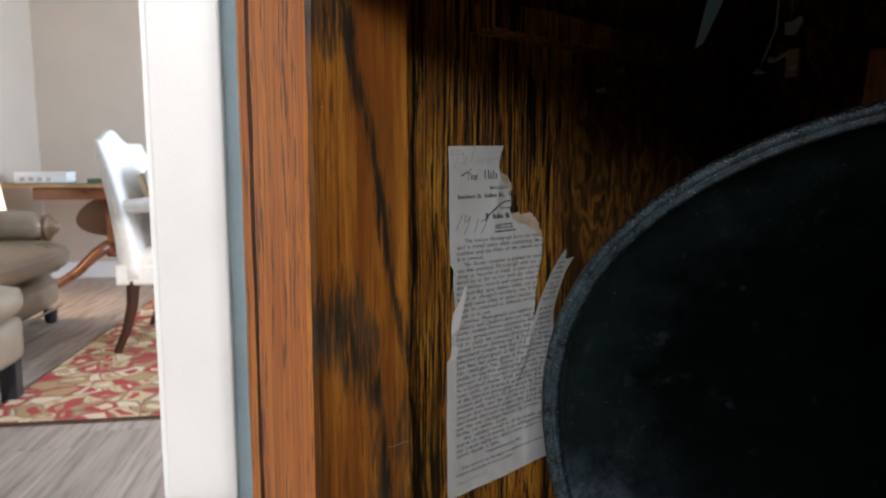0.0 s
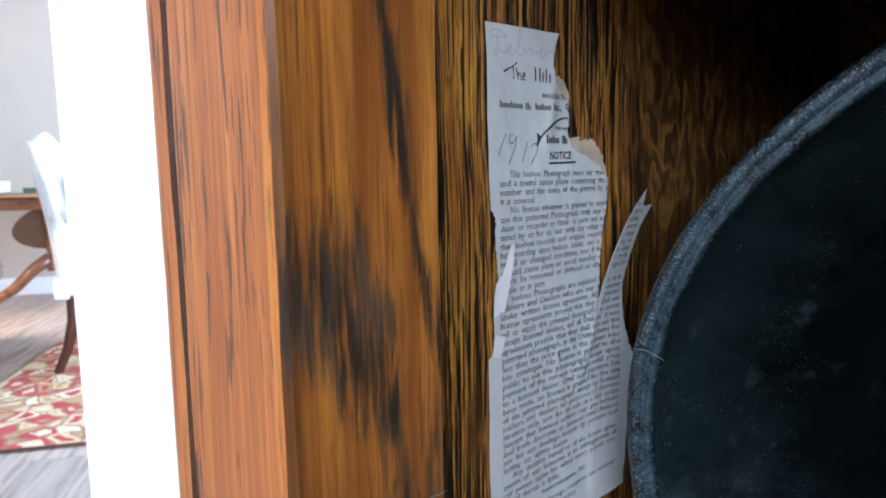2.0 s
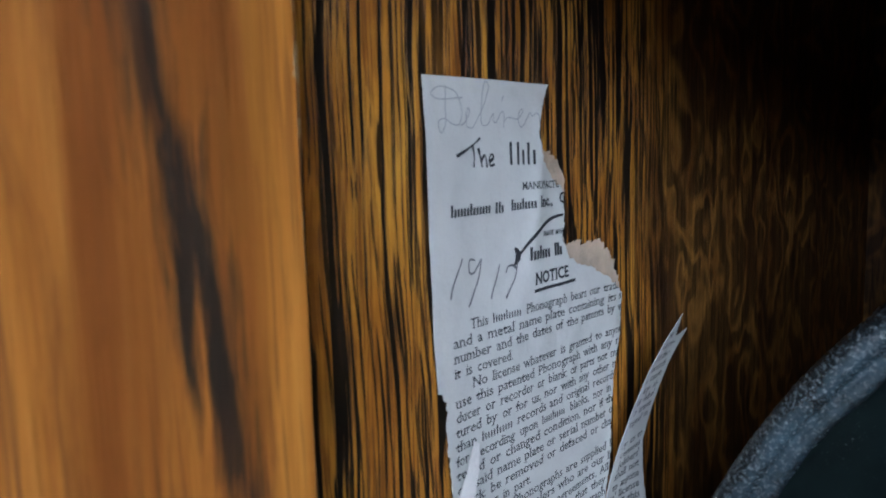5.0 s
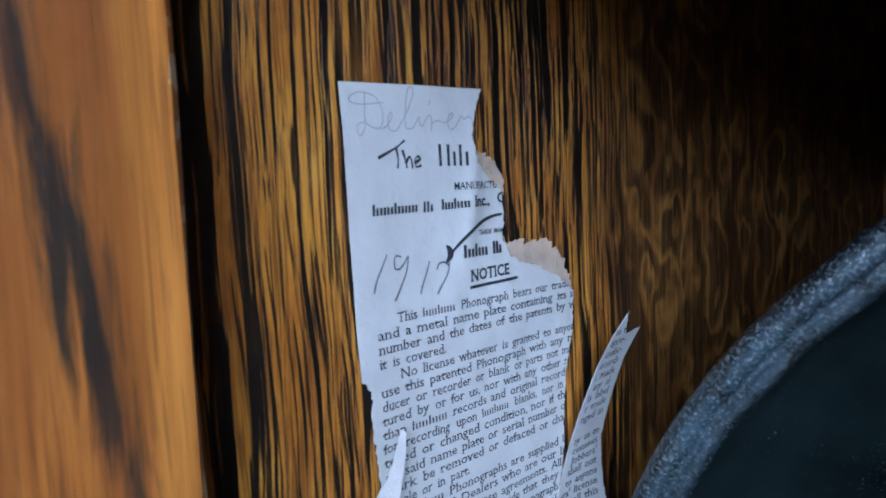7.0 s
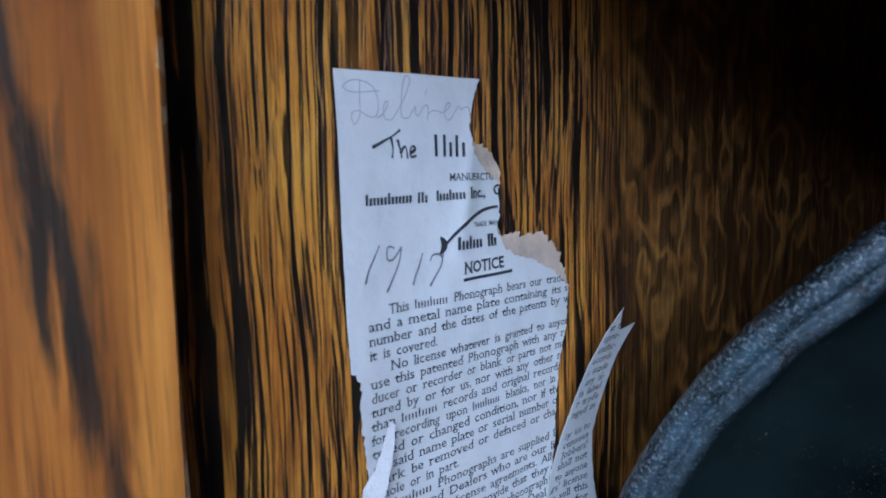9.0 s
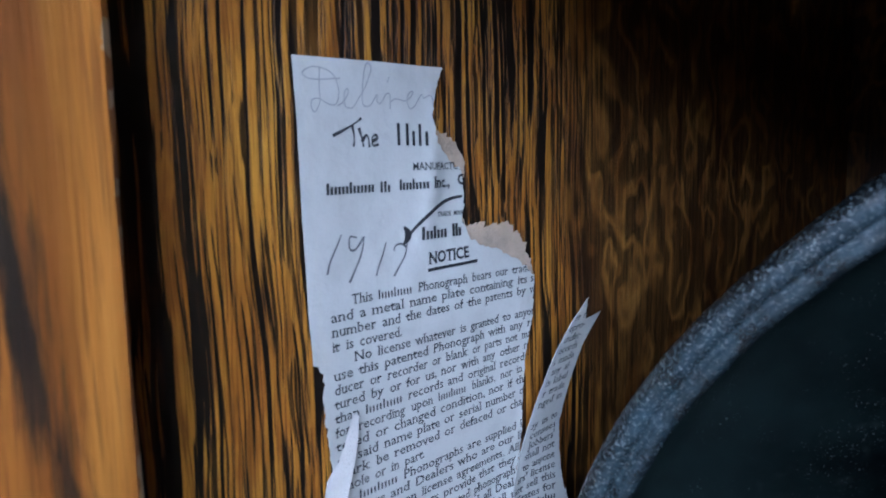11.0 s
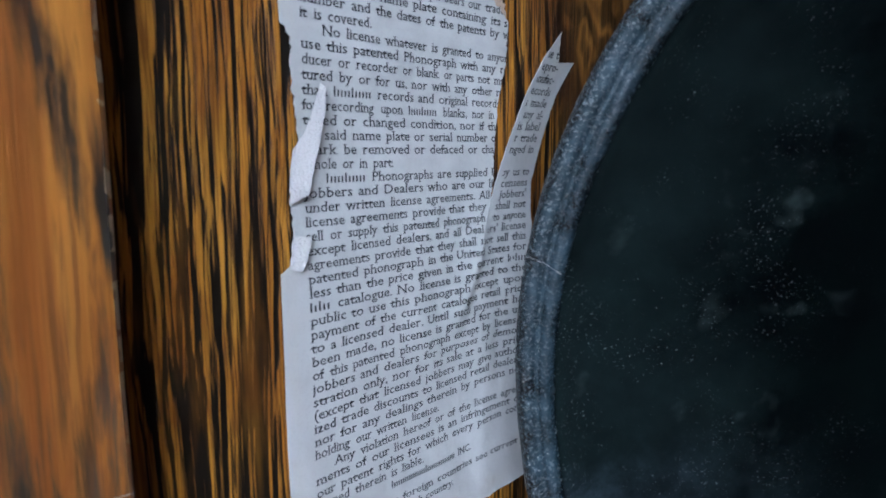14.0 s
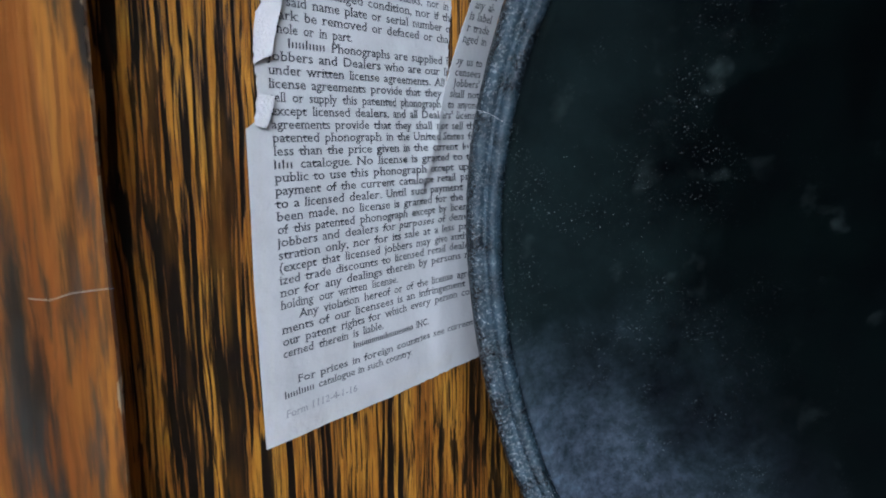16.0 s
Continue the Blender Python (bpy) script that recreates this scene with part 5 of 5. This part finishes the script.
def sofa():
    """Leather club sofa: a fat seat cushion with pinched corners, a bulging apron, rolled arms ending in carved scrolls."""
    s = thing("leather_sofa", "taupe leather sofa with carved wooden arm fronts", "sofa", HOUSE @ pose(-1.56, 3.77, 0.0))
    ends = [(-0.81, 0.80), (-0.77, 0.96), (-0.60, 1.0), (-0.36, 1.02), (-0.10, 1.0), (0.04, 0.96), (0.088, 0.80)]
    smooth(part("base", bolster([(y, -0.31, 0.178, 0.315 * f, 0.108 * f) for y, f in ends], 24, 4.0), LEATHER, s, "pale leather apron bulging under the cushion"))
    cushion = smooth(part("seat_cushion", bolster([(y, -0.25, 0.372, 0.322 * (0.4 + 0.6 * f), 0.088 * f) for y, f in ends], 28, 3.4), LEATHER, s))
    arm = smooth(part("arm", bolster([(0.015, -0.34, 0.520, 0.24, 0.030), (0.035, -0.34, 0.520, 0.265, 0.068), (0.10, -0.34, 0.525, 0.275, 0.090), (0.165, -0.34, 0.520, 0.265, 0.068), (0.185, -0.34, 0.520, 0.24, 0.030)], 24, 3.6), LEATHER, s))
    part("arm_side", box(-0.60, -0.08, 0.095, 0.165, 0.08, 0.49, 0.02), LEATHER, s)
    smooth(part("scroll", lathe([(0.052, -0.012), (0.070, 0.004), (0.078, 0.020), (0.070, 0.030), (0.052, 0.033), (0.050, 0.046), (0.036, 0.050), (0.030, 0.066), (0.014, 0.078), (0.004, 0.081)], 24, pose(-0.080, 0.10, 0.520, 0, 90, 0) @ Matrix.Diagonal((1.0, 0.8, 1.0, 1.0))), CARVED, arm, "carved brown wood scroll on the arm front"))
    smooth(part("backrest", soft_box(-0.68, -0.50, -0.81, 0.15, 0.20, 0.80, 0.06, 0.02), LEATHER, s))
    part("piping", tube([(0.064, -0.76, 0.388), (0.080, -0.36, 0.392), (0.064, 0.045, 0.388)], 0.007, 6), LEATHER, cushion, "stitched seam along the cushion")
    part("piping", tube([(-0.004, -0.76, 0.226), (0.010, -0.36, 0.230), (-0.004, 0.05, 0.226)], 0.006, 6), LEATHER, s, "stitched seam along the base")
    part("piping", tube([(-0.002, -0.77, 0.092), (0.008, -0.36, 0.090), (-0.002, 0.06, 0.092)], 0.006, 6), LEATHER, s, "stitched seam along the base")
    for k in range(4):
        y = -0.16 + 0.035 * k
        part("pleat", tube([(-0.02, y, 0.456), (0.040, y + 0.004, 0.440), (0.064, y + 0.006, 0.405), (0.066, y + 0.006, 0.330), (0.030, y + 0.004, 0.298)], 0.004, 5), LEATHER, cushion, "gathered pleat in the leather")
    for x, y in ((-0.05, 0.03), (-0.05, -0.75), (-0.58, 0.03), (-0.58, -0.75)):
        part("foot", lathe([(0.022, 0), (0.03, 0.01), (0.035, 0.075)], 12, pose(x, y, 0)), BLACK, s, "black foot")
    return s


sofa()
ottoman = thing("leather_ottoman", "taupe leather ottoman on dark tapered legs", "ottoman", HOUSE @ pose(-1.19, 2.06, 0.0))
smooth(part("cushion", soft_box(-0.60, 0.03, -0.02, 0.50, 0.31, 0.44, 0.06, 0.02), LEATHER, ottoman))
smooth(part("body", soft_box(-0.58, 0.02, 0.0, 0.48, 0.15, 0.32, 0.03, 0.01), LEATHER, ottoman))
for x, y in ((-0.03, 0.03), (-0.55, 0.03), (-0.03, 0.45), (-0.55, 0.45)):
    part("leg", prism([(-0.028, -0.028), (0.028, -0.028), (0.028, 0.028), (-0.028, 0.028)], 0.0, 0.155, pose(x, y, 0.002), 0.004), BLACK, ottoman, "dark square leg")
tablet = thing("tablet", "white framed tablet leaning on the sofa arm", "tablet", HOUSE @ pose(-1.93, 3.72, 0.525, -18, 0, 0))
bezel = part("frame", box(-0.09, 0.09, -0.006, 0.006, -0.062, 0.062, 0.005), CARD, tablet)
part("screen", box(-0.077, 0.077, -0.0075, -0.0062, -0.047, 0.047, 0.0004), SCREEN, bezel, "dark glossy screen")

table = thing("pedestal_table", "mahogany pedestal table with a green leather top", "table", HOUSE @ pose(-1.57, 4.76, 0.02))
oval = [(0.62 * math.copysign(abs(math.cos(a)) ** 0.6, math.cos(a)), 0.36 * math.copysign(abs(math.sin(a)) ** 0.6, math.sin(a))) for a in [2 * math.pi * i / 48 for i in range(48)]]
top = part("tabletop", prism(oval, 0.700, 0.722, None, 0.004), EDGE, table)
part("leather_inlay", prism([(x * 0.99, y * 0.985) for x, y in oval], 0.7222, 0.726), GREEN, top, "green leather writing surface")
part("apron", box(-0.40, 0.42, -0.24, 0.24, 0.62, 0.6995, 0.01), REDWOOD, table)
lyre = [(0.23 * math.cos(a) * (1 - 0.25 * math.sin(a)), 0.50 + 0.14 * math.sin(a)) for a in [2 * math.pi * i / 28 for i in range(28)]]
part("lyre_panel", prism(lyre, -0.02, 0.02, pose(-0.0, 0.0, 0.0, 90, 0, 0), 0.006), DARKWOOD, table, "dark curved panel under the top")
smooth(part("column", lathe([(0.05, 0.22), (0.06, 0.26), (0.035, 0.30), (0.05, 0.36), (0.045, 0.45), (0.06, 0.62)], 20), REDWOOD, table))
for a in (195, 330, 75):
    d = Vector((math.cos(radians(a)), math.sin(radians(a)), 0))
    smooth(part("leg", tube([d * 0.03 + Vector((0, 0, 0.30)), d * 0.12 + Vector((0, 0, 0.24)), d * 0.24 + Vector((0, 0, 0.12)), d * 0.36 + Vector((0, 0, 0.045)), d * 0.46 + Vector((0, 0, 0.003))], [0.042, 0.038, 0.033, 0.028, 0.020], 10), REDWOOD, table))

carton = thing("white_box", "flat white cardboard box on the table", "box", HOUSE @ pose(-1.93, 4.64, 0.7464, 0, 0, 6))
carton_body = part("body", box(-0.15, 0.15, -0.10, 0.10, 0, 0.05, 0.003), CARD, carton)
part("lid", box(-0.152, 0.152, -0.102, 0.102, 0.0505, 0.07, 0.003), CARD, carton)
for k in range(4):
    part("printed_mark", box(-0.12 + k * 0.05, -0.095 + k * 0.05, -0.1024, -0.1002, 0.012, 0.036), PINK, carton_body, "grey-pink printed mark")
book = thing("green_book", "olive green book lying on the table", "book", HOUSE @ pose(-1.50, 4.60, 0.7464, 0, 0, -8))
part("cover", box(-0.13, 0.13, -0.09, 0.09, 0, 0.028, 0.003), GREEN, book)
part("pages", box(-0.122, 0.134, -0.084, 0.084, 0.004, 0.024), CARD, book, "pale page edges")
sheets = thing("loose_papers", "loose white papers on the table", "papers", HOUSE @ pose(-1.66, 4.72, 0.7464, 0, 0, 15))
part("stack", box(-0.10, 0.10, -0.14, 0.14, 0, 0.006, 0.001), CARD, sheets)
roll = thing("rolled_cloth", "pinkish rolled cloth on the table", "cloth", HOUSE @ pose(-1.42, 4.88, 0.7464))
smooth(part("roll", tube([(-0.16, 0, 0.055), (0, 0, 0.058), (0.17, 0, 0.055)], [0.05, 0.055, 0.052], 14), PINK, roll))
mouse = thing("dark_tin", "small dark tin on the table", "tin", HOUSE @ pose(-1.30, 4.58, 0.7464))
smooth(part("body", soft_box(-0.04, 0.04, -0.03, 0.03, 0, 0.035, 0.012), BLACK, mouse))

lamp = thing("table_lamp", "lit table lamp with a cream drum shade", "lamp", HOUSE @ pose(-2.085, 4.10, 0.0))
smooth(part("base", lathe([(0.10, 0), (0.10, 0.02), (0.03, 0.04), (0.02, 0.12), (0.045, 0.25), (0.03, 0.36), (0.012, 0.40), (0.012, 0.50)], 24), BRASS, lamp))
sh = part("shade", lathe([(0.145, 0.565), (0.115, 0.755), (0.1135, 0.755), (0.1435, 0.565)], 36, closed=True), SHADE, lamp, "cream drum shade, lit from inside")
bulb = bpy.data.lights.new("lamp_bulb", "POINT")
bulb.energy, bulb.color, bulb.shadow_soft_size = 38, (1.0, 0.78, 0.52), 0.04
new("lamp_bulb", bulb).matrix_world = HOUSE @ pose(-2.085, 4.10, 0.65)

outlet = thing("wall_outlet", "white plastic wall outlet above the baseboard", "outlet", HOUSE @ pose(-1.83, FAR_V, 0.40))
part("plate", box(-0.035, 0.035, -0.006, -0.0005, -0.058, 0.058, 0.002), CARD, outlet)
part("plug", box(-0.018, 0.018, -0.03, -0.0065, -0.05, -0.012, 0.004), CARD, outlet)

# ---- the floor's planks ----
floor = setting("floor", box(NEAR_LEFT - 0.15, RIGHT_U + 0.15, BACK_V - 0.15, FAR_V + 0.15, -0.06, -0.004), DARKWOOD, "grey-brown wood plank floor", "floor", HOUSE)
PW, PL = 0.18, 1.22
piece = box(0.0008, PW - 0.0008, 0.0008, PL - 0.0008, -0.004, 0.0, 0.0008, 1)
plank_mesh = bpy.data.meshes.new("floor_plank")
piece.to_mesh(plank_mesh)
piece.free()
plank_mesh.materials.append(PLANK)
rnd = random.Random(4)
u = NEAR_LEFT
while u < RIGHT_U - PW:
    v = BACK_V - rnd.random() * PL
    end = FAR_V if u > LEFT_U - PW else NEAR_V
    while v < end:
        ob = new("plank", plank_mesh)
        ob.parent = floor
        lo, hi = max(v, BACK_V), min(v + PL, end)
        ob.location = (u, lo, 0)
        ob.scale = (1, (hi - lo) / PL, 1)
        v += PL
    u += PW
